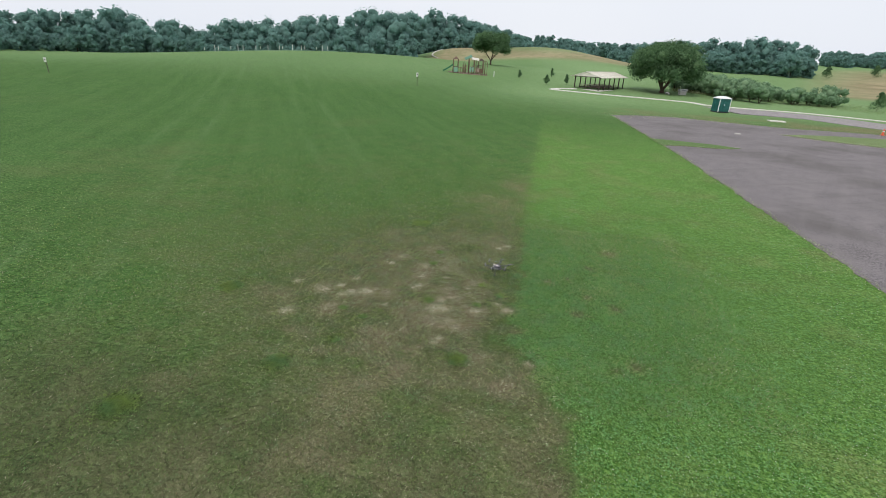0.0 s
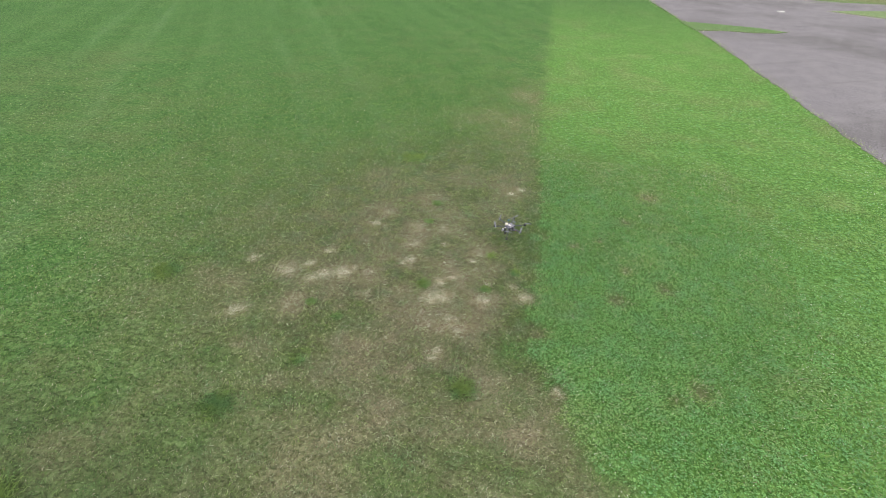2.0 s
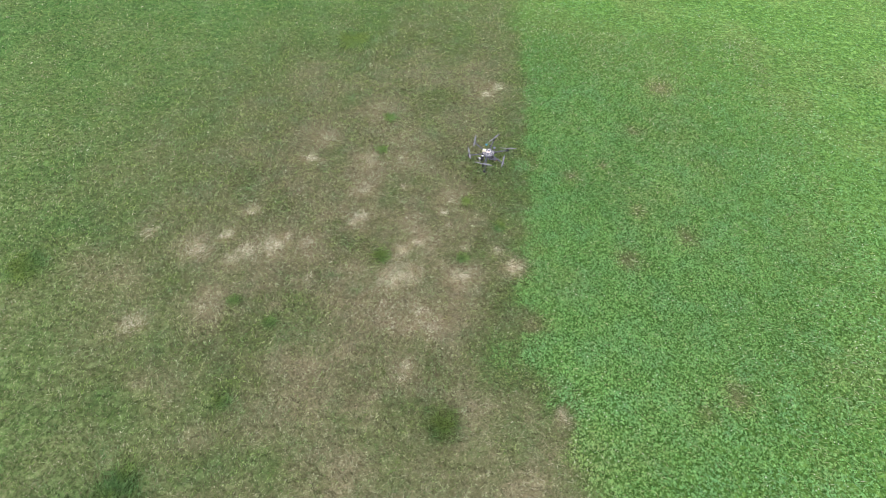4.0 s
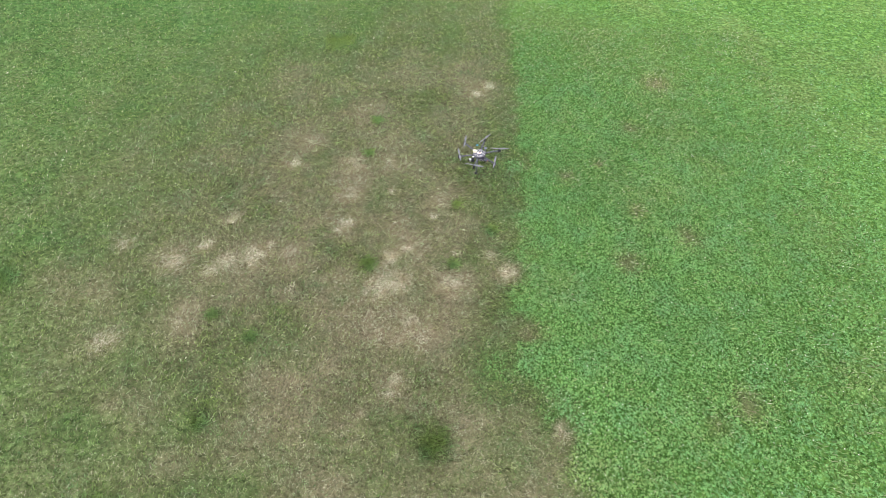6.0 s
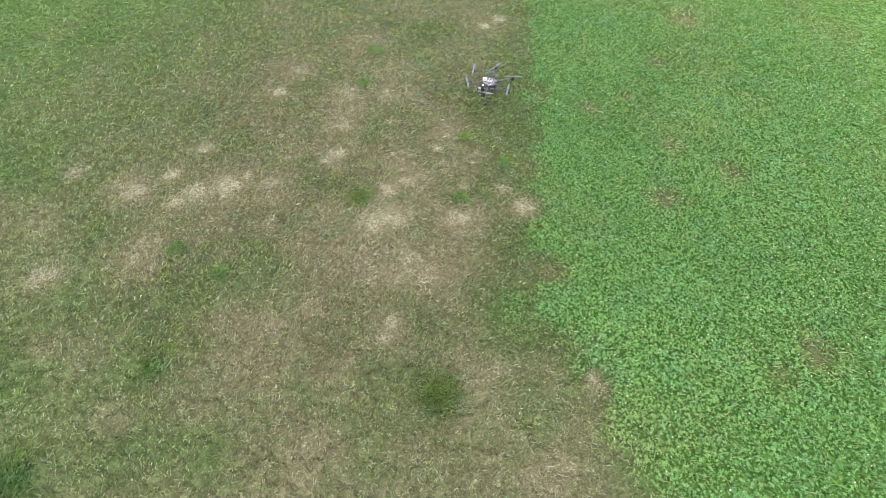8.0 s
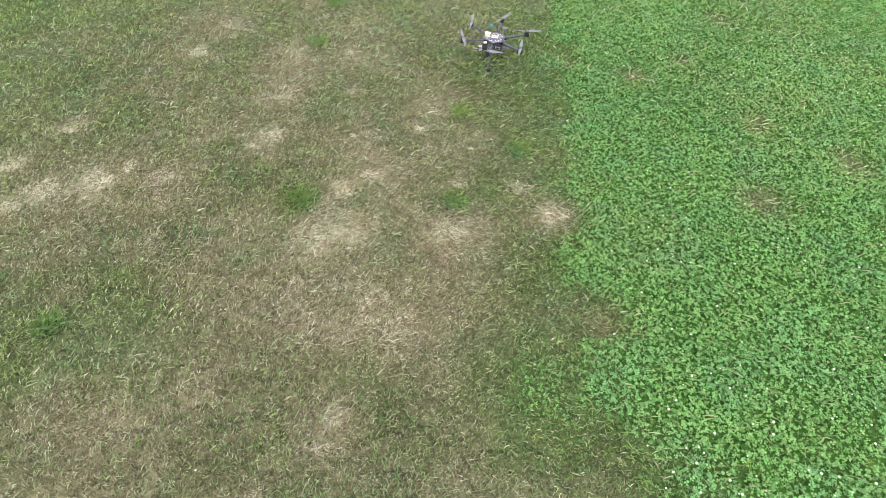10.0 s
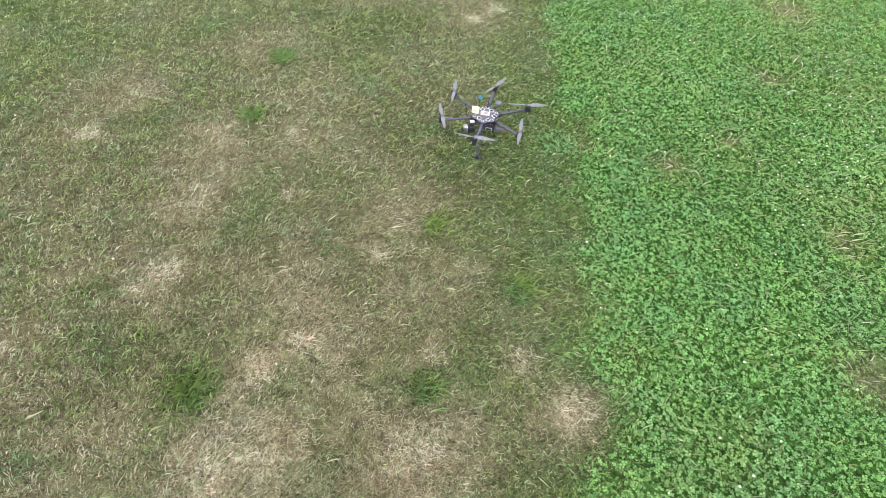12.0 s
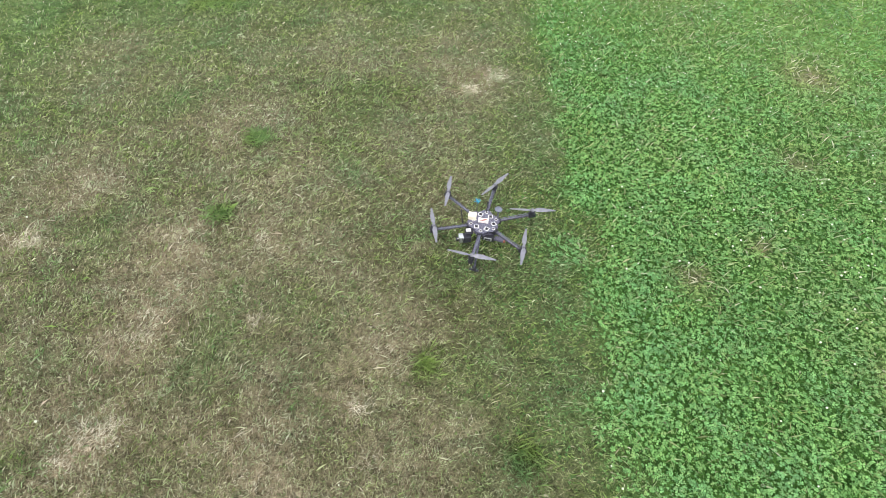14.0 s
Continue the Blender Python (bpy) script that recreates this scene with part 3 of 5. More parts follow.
# ---- plants ----
def blades(x, y, length, width, lean, rng, flop=0.5, slim=False):
    """Bent leaf blades: base, side, tip, side; slim ones are bent slivers of three corners."""
    n = len(x)
    a, t = rng.uniform(0, 2 * np.pi, n), np.clip(rng.normal(lean, 0.3, n), 0.05, 1.5)
    t2 = np.clip(t + flop * rng.uniform(0.3, 1.2, n), 0.1, 1.75)
    z0 = height(x, y)
    p0 = np.stack([x, y, z0], -1)
    d1 = np.stack([np.cos(a) * np.sin(t), np.sin(a) * np.sin(t), np.cos(t)], -1)
    d2 = np.stack([np.cos(a) * np.sin(t2), np.sin(a) * np.sin(t2), np.cos(t2)], -1)
    side = np.stack([-np.sin(a), np.cos(a), 0.5 * rng.uniform(-1, 1, n)], -1)
    mid = p0 + d1 * (length * 0.5)[:, None]
    tip = mid + d2 * (length * 0.5)[:, None]
    tip[:, 2] = np.maximum(tip[:, 2], z0 + 0.006)
    w = side * (width / 2)[:, None]
    if slim:
        return np.stack([p0 - w * 0.5, mid + w * 1.5, tip], 1).reshape(-1, 3)
    return np.stack([p0, mid + w, tip, mid - w], 1).reshape(-1, 3)


def scatter(n, x0, x1, y0, y1, rng):
    return rng.uniform(x0, x1, n), rng.uniform(y0, y1, n)


def thinning(n, rng, core, far, power, middle=(-0.3, -1.0)):
    """Places round a middle, dense there and ever sparser outwards; also how far out they lie."""
    r = np.linspace(0.01, far, 4000)
    weight = np.cumsum(r / (1 + (r / core) ** power))
    r = np.interp(rng.random(n), weight / weight[-1], r)
    a = rng.uniform(0, 2 * np.pi, n)
    return middle[0] + r * np.cos(a), middle[1] + r * np.sin(a), r


rng = np.random.default_rng(7)


def straws(rows, per, reach, lo, hi, wide, lean):
    """Places and sizes of longer blades strewn about the spots of a list."""
    x, y = [], []
    for a, b, r in rows:
        k = int(per * (r / 0.1) ** 2)
        x.append(a + rng.normal(0, reach * r, k))
        y.append(b + rng.normal(0, reach * r, k))
    x, y = np.concatenate(x), np.concatenate(y)
    return blades(x, y, rng.uniform(lo, hi, len(x)), wide * rng.uniform(0.6, 1.3, len(x)), lean, rng, 0.6, True), len(x)


def lawn_grass():
    n = 1800000
    x, y, r = thinning(n, rng, 4.3, 26, 2.8)
    ok = (x < clover_edge(y) + 1.2) & (y > -15)
    x, y, r = x[ok], y[ok], r[ok]
    d, c = turf(x, y)
    ok = (rng.random(len(x)) > c * 0.9) & (rng.random(len(x)) < step(26, 12, r))
    ok &= (rng.random(len(x)) > 0.30 * step(0.75, 1.0, d)) & (rng.random(len(x)) < 0.5 + 1.0 * patchy(x, y, 0.035, 113, 1))
    x, y, r, d = x[ok], y[ok], r[ok], d[ok]
    k = len(x)
    tuft = 0.5 * patchy(x, y, 0.13, 101, 2) + 0.5 * patchy(x, y, 0.04, 103, 1)
    lush = spots(x, y, LUSH, 61)
    straw = step(0.55, 0.95, d)
    length = 0.027 * (1 + 0.05 * r) * (0.45 + 1.25 * rng.random(k) ** 1.6) * (0.5 + 1.1 * tuft) * (1 + 0.6 * lush + 0.30 * straw)
    wide = 0.0026 * (1 + (r / 5.0) ** 1.3) * rng.uniform(0.55, 1.35, k)
    v = blades(x, y, length, wide, 0.75 + 0.60 * straw - 0.25 * lush, rng, 0.6, True)
    mine = np.clip(d + 0.03 + rng.normal(0, 0.22, k) + 0.5 * (0.5 - tuft) - 0.15 * step(2.8, 8, r), 0, 1)
    mine = np.where(rng.random(k) < 0.12 * step(22, 5, r), rng.uniform(0.3, 0.95, k), mine) * (1 - 0.75 * lush)
    clumps = 0.45 * (patchy(x, y, 0.055, 115, 2) - 0.5) + 1.15 * step(6, 2.5, r) * (patchy(x, y, 0.019, 109, 1) - 0.5) + 1.35 * step(2.5, 6, r) * (patchy(x, y, 0.036, 111, 1) - 0.5)
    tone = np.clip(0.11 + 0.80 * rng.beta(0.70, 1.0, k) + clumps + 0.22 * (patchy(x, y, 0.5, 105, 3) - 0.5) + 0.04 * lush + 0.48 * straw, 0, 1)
    # tone drops outwards, and more southwards where lens falloff is put into it
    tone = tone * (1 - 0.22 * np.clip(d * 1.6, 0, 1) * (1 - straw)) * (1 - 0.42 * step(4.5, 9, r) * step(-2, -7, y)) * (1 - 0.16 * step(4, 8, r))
    # coarse blades here and there, rank tufts in the lush spots, fallen straw in the worn ones
    long_n = 22000
    lx, ly, _ = thinning(long_n, rng, 4.0, 9, 3)
    keep = lx < clover_edge(ly)
    lx, ly, long_n = lx[keep], ly[keep], int(keep.sum())
    lv = blades(lx, ly, 0.03 + 0.08 * rng.random(long_n) ** 2, rng.uniform(0.0016, 0.0030, long_n), 1.05, rng, 0.7, True)
    tv, tn = straws(LUSH, 260, 0.60, 0.04, 0.115, 0.0028, 0.75)
    sv, sn = straws(WORN, 230, 0.65, 0.015, 0.055, 0.0016, 1.2)
    uv, un = straws(WORN, 42, 0.95, 0.04, 0.075, 0.0024, 0.15)
    v = np.concatenate([v, lv, tv, sv, uv])
    mine = np.concatenate([mine, np.clip(turf(lx, ly)[0] + rng.normal(0.03, 0.25, long_n), 0, 1), np.clip(rng.normal(0.02, 0.08, tn), 0, 1), np.clip(rng.normal(0.95, 0.1, sn), 0, 1), np.clip(rng.normal(0.25, 0.15, un), 0, 1)])
    tone = np.concatenate([tone, rng.uniform(0.5, 0.95, long_n), rng.uniform(0.3, 0.9, tn), rng.uniform(0.7, 1.0, sn), rng.uniform(0.2, 0.7, un)])
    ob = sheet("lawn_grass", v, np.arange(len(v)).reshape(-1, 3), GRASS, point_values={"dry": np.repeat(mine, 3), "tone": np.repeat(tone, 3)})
    tagged(ob, "short mown grass, partly bleached to straw", "grass", kind="stuff")


lawn_grass()


def clover_leaves(x, y, size, high, rng, round_leaf):
    """Three leaflets on each place, nearly level; round ones have two triangles each, the others one."""
    n = len(x)
    a0 = rng.uniform(0, 2 * np.pi, n)
    tilt, ta = rng.uniform(0.0, 0.8, n), rng.uniform(0, 2 * np.pi, n)
    up = np.stack([np.cos(ta) * np.sin(tilt), np.sin(ta) * np.sin(tilt), np.cos(tilt)], -1)
    c = np.stack([x, y, height(x, y) + high], -1)
    out = []
    for k in range(3):
        a = a0 + k * 2.094 + rng.uniform(-0.15, 0.15, n)
        d = np.stack([np.cos(a), np.sin(a), np.zeros(n)], -1)
        d = d - up * np.sum(d * up, -1, keepdims=True)
        s = np.cross(up, d)
        r = size[:, None] * rng.uniform(0.8, 1.15, (n, 1))
        lift, roll = rng.uniform(-0.35, 0.30, (n, 1)), rng.uniform(-0.25, 0.25, (n, 1))
        if round_leaf:
            near, far = c + d * r * 0.06, c + d * r * 1.02 + up * r * lift
            left, right = c + d * r * 0.62 + s * r * 0.56 + up * r * (lift * 0.5 - roll), c + d * r * 0.62 - s * r * 0.56 + up * r * (lift * 0.5 + roll)
            out += [near, left, far, near, far, right]
        else:
            out += [c, c + d * r * 0.92 + s * r * 0.66 + up * r * (lift - roll), c + d * r * 0.86 - s * r * 0.60 + up * r * (lift + roll)]
    return np.stack(out, 1).reshape(-1, 3)


def clover_bed():
    n = 490000
    x, y, r = thinning(n, rng, 4.3, 24, 3.1, (2.0, -1.6))
    ok = (x > clover_edge(y) - 4.5) & (x < 12.1) & (y > -15)
    x, y, r = x[ok], y[ok], r[ok]
    d, c = turf(x, y)
    clump = patchy(x, y, 0.10, 131, 3)
    ok = (rng.random(len(x)) < c * (0.78 + 0.20 * clump)) & (rng.random(len(x)) < step(26, 12, r))
    x, y, r, d, c, clump = x[ok], y[ok], r[ok], d[ok], c[ok], clump[ok]
    k = len(x)
    shade = patchy(x, y, 1.1, 141, 3)
    size = 0.0122 * (1 + (r / 13) ** 1.5) * rng.uniform(0.55, 1.35, k) * (0.6 + 0.4 * step(0.3, 0.8, c))
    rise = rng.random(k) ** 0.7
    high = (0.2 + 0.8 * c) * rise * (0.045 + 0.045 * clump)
    # low leaves get a darker tone, shade among the leaves put into colour
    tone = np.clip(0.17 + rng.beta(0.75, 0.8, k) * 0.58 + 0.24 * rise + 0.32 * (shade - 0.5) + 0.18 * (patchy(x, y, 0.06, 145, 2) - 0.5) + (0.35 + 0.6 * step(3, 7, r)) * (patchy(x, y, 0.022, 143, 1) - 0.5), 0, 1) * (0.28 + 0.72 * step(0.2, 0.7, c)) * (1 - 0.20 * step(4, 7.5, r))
    dry_c = np.clip(d * 0.9 + rng.normal(0, 0.10, k), 0, 1)
    v, dv, tv = [], [], []
    for near in (True, False):
        m = (r < 3.3) == near
        v.append(clover_leaves(x[m], y[m], size[m], high[m], rng, near))
        each = 6 if near else 3
        dv.append(np.repeat(dry_c[m], 3 * each))
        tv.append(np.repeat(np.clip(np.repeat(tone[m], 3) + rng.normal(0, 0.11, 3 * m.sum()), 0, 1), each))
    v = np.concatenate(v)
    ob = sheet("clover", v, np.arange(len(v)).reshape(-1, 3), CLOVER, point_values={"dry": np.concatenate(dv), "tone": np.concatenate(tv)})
    tagged(ob, "dense bright green white clover beside the mown turf", "clover", kind="stuff")


clover_bed()

# a little grass grows between the clover
x, y = scatter(26000, 0.6, 6.5, -6, 5, rng)
d, c = turf(x, y)
x, y, d = x[c > 0.4], y[c > 0.4], d[c > 0.4]
v = blades(x, y, rng.uniform(0.05, 0.12, len(x)), rng.uniform(0.003, 0.006, len(x)), 0.6, rng, 0.5, True)
stalks = sheet("clover_grass", v, np.arange(len(v)).reshape(-1, 3), GRASS,
               point_values={"dry": np.repeat(np.clip(d + rng.normal(0.1, 0.2, len(x)), 0, 1), 3), "tone": np.repeat(rng.random(len(x)), 3)})
tagged(stalks, "thin grass blades growing among the clover", "grass", kind="stuff")


def flower_heads():
    ico = bmesh.new()
    bmesh.ops.create_icosphere(ico, subdivisions=1, radius=1)
    base = np.array([v.co[:] for v in ico.verts])
    tri = np.array([[v.index for v in f.verts] for f in ico.faces])
    ico.free()
    x, y = scatter(9000, 0.7, 12.0, -10, 12, rng)
    d, c = turf(x, y)
    rich = patchy(x, y, 1.4, 151, 3)
    ok = (c > 0.5) & (rng.random(9000) < step(0.40, 0.72, rich) * 0.85 + 0.15 + 0.8 * hump(x, y, 3.9, -3.7, 0.9, 1.3))
    lx, ly = scatter(26, -5, 0.5, -5, 4, rng)
    x, y = np.concatenate([x[ok], lx, [-2.79]]), np.concatenate([y[ok], ly, [-0.38]])
    n = len(x)
    r = rng.uniform(0.005, 0.0092, n) * (1 - 0.25 * step(4, 8, y))
    centre = np.stack([x, y, height(x, y) + rng.uniform(0.05, 0.10, n)], -1)
    v = (centre[:, None, :] + base[None] * r[:, None, None] * (1, 1, 0.85)).reshape(-1, 3)
    f = (tri[None] + (np.arange(n) * len(base))[:, None, None]).reshape(-1, 3)
    ob = sheet("clover_flowers", v, None, PETAL, faces=f.tolist())
    tagged(ob, "small round white clover flower heads", "flowers", kind="stuff")


flower_heads()


def leaf_cloud(centres, radii, count, size, rng, flat=0.9, ruffle=0.75):
    """Leaf clumps as quads spread over soft lobes."""
    n = len(centres)
    d = rng.normal(size=(n, count, 3))
    d /= np.linalg.norm(d, axis=-1, keepdims=True)
    r = radii[:, None, None] * (0.58 + 0.48 * rng.random((n, count, 1)) ** 0.8)
    p = (centres[:, None, :] + d * r * (1, 1, flat)).reshape(-1, 3)
    nm = (d + ruffle * rng.normal(size=d.shape)).reshape(-1, 3)
    nm /= np.linalg.norm(nm, axis=-1, keepdims=True)
    a = np.cross(nm, rng.normal(size=nm.shape))
    a /= np.linalg.norm(a, axis=-1, keepdims=True)
    b = np.cross(nm, a)
    s = (size * rng.uniform(0.5, 1.3, len(p)))[:, None]
    q = np.stack([p - a * s, p + b * s * 0.62 + nm * s * 0.2, p + a * s, p - b * s * 0.62 - nm * s * 0.15], 1)
    return q.reshape(-1, 3)


def lumps(centres, radii, rng, stretch=None):
    """Uneven solid foliage masses, one for each lobe."""
    ico = bmesh.new()
    bmesh.ops.create_icosphere(ico, subdivisions=1, radius=1)
    base = np.array([v.co[:] for v in ico.verts])
    tri = np.array([[v.index for v in f.verts] for f in ico.faces])
    ico.free()
    n = len(centres)
    k = radii[:, None, None] * (0.78 + 0.44 * rng.random((n, len(base), 1)))
    v = (centres[:, None, :] + base[None] * k * ((1, 1, 0.9) if stretch is None else stretch[:, None, :])).reshape(-1, 3)
    return v, (tri[None] + (np.arange(n) * len(base))[:, None, None]).reshape(-1, 3)


def lobes(centre, rx, ry, rz, n, rng, small=0.34):
    """Places and sizes of the lobes of a crown."""
    d = rng.normal(size=(n, 3))
    d /= np.linalg.norm(d, axis=-1, keepdims=True)
    d[:, 2] = np.where(d[:, 2] < -0.45, -d[:, 2], d[:, 2])
    k = 0.35 + 0.5 * rng.random((n, 1)) ** 0.5
    c = np.array(centre) + d * k * (rx, ry, rz)
    return c, small * min(rx, ry, rz * 1.3) * rng.uniform(0.75, 1.35, n)


def tree(name, place, tall, wide, trunk_r, clear, leaf, mat, label, count=90, n_lobes=46, seed=1, stems=3, group=""):
    r = np.random.default_rng(seed)
    t = thing(name, place, label, "tree", group)
    bm = bmesh.new()
    fork = Vector((0, 0, clear * 0.55))
    tube(bm, (0, 0, -0.3), fork, trunk_r * 1.25, trunk_r, 12)
    for k in range(stems):
        a = 2 * math.pi * k / stems + r.uniform(-0.4, 0.4)
        p, rad = fork.copy(), trunk_r * 0.72
        reach = wide * r.uniform(0.18, 0.3)
        for j in range(4):
            q = p + Vector((math.cos(a) * reach * 0.3, math.sin(a) * reach * 0.3, (tall - clear) * r.uniform(0.14, 0.2)))
            tube(bm, p, q, rad, rad * 0.68, 8)
            w = q + Vector((math.cos(a + r.uniform(-1.6, 1.6)), math.sin(a + r.uniform(-1.6, 1.6)), 0.5)) * wide * 0.13
            tube(bm, q, w, rad * 0.45, rad * 0.15, 6)
            p, rad = q, rad * 0.68
    part("trunk", bm, BARK, t, "forked grey-brown trunk")
    rz = (tall - clear) / 2
    c, lr = lobes((0, 0, clear + rz), wide / 2, wide / 2, rz, n_lobes, r)
    v = leaf_cloud(c, lr, count, leaf, r)
    sheet("crown", v, np.arange(len(v)).reshape(-1, 4), mat, t)
    v, f = lumps(c, lr * 0.55, r)
    sheet("inner_crown", v, f, mat, t).data.polygons.foreach_set("use_smooth", [True] * len(f))
    return t


def woods(name, bearings, near, rows, gap, label, tops, seed):
    """A belt of far trees between two bearings, with crowns down to the ground; tops: its skyline in degrees over the bearings."""
    r = np.random.default_rng(seed)
    centres, radii, cores, core_size = [], [], [], []
    trunks = bmesh.new()
    b0, b1 = bearings
    for row in range(rows):
        dist0 = near + row * gap * 1.4
        b = b0 + r.uniform(0, 1)
        while b < b1:
            dist = dist0 * r.uniform(0.97, 1.05)
            x, y = 0.4 + dist * math.sin(radians(b)), -14.4 + dist * math.cos(radians(b))
            z = float(height(x, y))
            top = 6.44 + dist * math.tan(radians(float(np.interp(b, *tops))))
            tall = max((top - z) * r.uniform(0.92, 1.05) * (r.uniform(0.5, 0.85) if row == 0 else 1.05), 3.0)
            wide = tall * r.uniform(0.58, 0.86)
            d = r.normal(size=(30, 3))
            d /= np.linalg.norm(d, axis=-1, keepdims=True)
            middle = np.array((x, y, z + (0.40 if row == 0 else 0.48) * tall))
            centres.append(middle + d * (0.42 * wide, 0.42 * wide, 0.43 * tall) * r.uniform(0.66, 1.0, (30, 1)))
            radii.append(wide * r.uniform(0.12, 0.21, 30))
            cores.append(middle)
            core_size.append((0.24 * wide, 0.24 * wide, 0.27 * tall))
            tube(trunks, (x, y, z - 0.5), (x, y, z + tall * 0.45), 0.012 * tall, 0.006 * tall, 6)
            b += math.degrees(wide * r.uniform(0.34, 0.54) / dist)
    c, lr = np.concatenate(centres), np.concatenate(radii)
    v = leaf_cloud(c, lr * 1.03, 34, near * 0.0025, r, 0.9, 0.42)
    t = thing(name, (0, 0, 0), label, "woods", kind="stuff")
    tagged(sheet("leaves", v, np.arange(len(v)).reshape(-1, 4), HAZED_WOOD_LEAF, t), kind="stuff")
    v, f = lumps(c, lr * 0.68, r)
    tagged(sheet("foliage", v, f, HAZED_WOOD_LEAF, t), kind="stuff")
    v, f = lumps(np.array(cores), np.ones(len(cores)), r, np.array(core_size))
    tagged(sheet("inner_foliage", v, f, HAZED_WOOD_LEAF, t), kind="stuff")
    part("trunks", trunks, BARK, t)
    return t


WEST = ([-56, -48.6, -45.3, -41, -37.4, -34.8, -33.5], [0.9, 0.9, 1.5, 1.95, 1.85, 1.2, 0.3])
MID = ([-37, -33, -31, -26, -20.5, -19.5, -17, -12, -8, -5, -2, 1], [0.4, 0.6, 1.5, 2.35, 2.75, 2.95, 3.3, 3.75, 3.45, 2.95, 2.15, 1.6])
FAR = ([-4, 0, 3, 6, 10, 13], [2.2, 1.9, 1.75, 1.55, 1.55, 1.7])
EAST = ([10, 13, 17, 20, 24, 25.8], [1.6, 2.1, 2.2, 2.5, 2.45, 1.5])
EAST_FAR = ([24, 26, 27.5, 29, 31, 36], [1.4, 1.5, 1.6, 1.5, 1.8, 2.2])
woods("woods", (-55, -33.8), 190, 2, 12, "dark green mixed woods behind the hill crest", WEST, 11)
woods("woods", (-37, -12.0), 262, 3, 13, "tall woods behind the lawn, coloured blue-green for haze", MID, 12)
woods("woods", (-12.8, -1.5), 352, 2, 16, "woods behind the stubble field, coloured blue-green for haze", MID, 16)
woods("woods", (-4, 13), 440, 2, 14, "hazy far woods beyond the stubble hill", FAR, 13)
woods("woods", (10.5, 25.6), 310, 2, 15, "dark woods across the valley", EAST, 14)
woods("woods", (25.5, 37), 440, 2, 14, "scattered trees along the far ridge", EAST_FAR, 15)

tree("oak_tree", at(26.6, 94.0), 8.7, 14.2, 0.40, 0.9, 0.20, OAK_LEAF, "broad spreading oak with a forked trunk by the shelter", 420, 95, 21, 5)
tree("maple_tree", at(-10.1, 130.5), 8.2, 11.0, 0.20, 1.9, 0.19, OAK_LEAF, "round dark green tree behind the playground", 300, 60, 22, 4)


def sapling(place, tall, wide, seed, label):
    r = np.random.default_rng(seed)
    t = thing("sapling", place, label, "tree", "saplings by the shelter")
    bm = bmesh.new()
    tube(bm, (0, 0, -0.1), (0.05, 0.02, tall * 0.9), 0.035, 0.012, 7)
    part("trunk", bm, BARK, t)
    c = np.array([(r.normal() * wide * 0.2 * (1.2 - k / 12), r.normal() * wide * 0.2 * (1.2 - k / 12), tall * (0.28 + 0.70 * k / 12)) for k in range(12)])
    v = leaf_cloud(c, np.linspace(wide * 0.42, wide * 0.16, 12), 60, 0.10 if tall < 3 else 0.05 * tall, r)
    sheet("crown", v, np.arange(len(v)).reshape(-1, 4), OAK_LEAF, t)


sapling(at(-1.5, 99.2), 1.6, 0.8, 31, "thin young tree on the lawn")
sapling(at(4.0, 90.5), 1.9, 1.0, 32, "bushy young evergreen on the lawn")
sapling(at(8.0, 93.0), 2.2, 0.8, 33, "narrow dark young evergreen by the shelter")
sapling(at(5.6, 108.4), 1.9, 0.9, 34, "thin young tree farther up the lawn")
sapling(at(63.6, 91.0), 3.4, 2.0, 35, "young tree in the rough meadow")
sapling(at(130.0, 265.0), 7.0, 4.0, 36, "dark lone cedar on the far meadow")
sapling(at(140.0, 262.0), 6.0, 3.4, 37, "dark lone cedar on the far meadow")
sapling(at(172.0, 282.0), 6.0, 4.4, 38, "lone round tree on the far slope")


def shrub(place, tall, wide, seed):
    r = np.random.default_rng(seed)
    t = thing("shrub", place, "leafy grey-green shrub in the rough hedgerow", "shrub", "hedgerow shrubs")
    bm = bmesh.new()
    for k in range(4):
        a = k * 1.6 + r.uniform(0, 0.6)
        tube(bm, (0, 0, -0.2), (math.cos(a) * wide * 0.25, math.sin(a) * wide * 0.25, tall * 0.6), 0.06, 0.02, 6)
    part("stems", bm, BARK, t)
    c, lr = lobes((0, 0, tall * 0.48), wide / 2, wide / 2, tall * 0.46, 16, r, 0.42)
    v = leaf_cloud(c, lr, 84, 0.19, r)
    sheet("leaves", v, np.arange(len(v)).reshape(-1, 4), BUSH_LEAF, t)
    v, f = lumps(c, lr * 0.78, r)
    sheet("inner_leaves", v, f, BUSH_LEAF, t).data.polygons.foreach_set("use_smooth", [True] * len(f))


rs = np.random.default_rng(77)
for k in range(52):
    b = 14.6 + 13.0 * (k % 26) / 25 + rs.uniform(-0.4, 0.4)
    dist = 121 - 9 * step(15, 21, b) + 8 * step(21, 27, b) + rs.uniform(-2, 4) + 9 * (k // 26)
    x, y = 0.4 + dist * math.sin(radians(b)), -14.4 + dist * math.cos(radians(b))
    big = rs.beta(0.9, 1.3)
    if b > 20.5 and 0.5 + 0.5 * math.sin(b * 4.1) < 0.22:
        continue
    shrub(at(x, y), 1.9 + 2.0 * big + 0.7 * step(20, 16, b), 2.4 + 2.6 * big + rs.uniform(-0.4, 0.8), 200 + k)


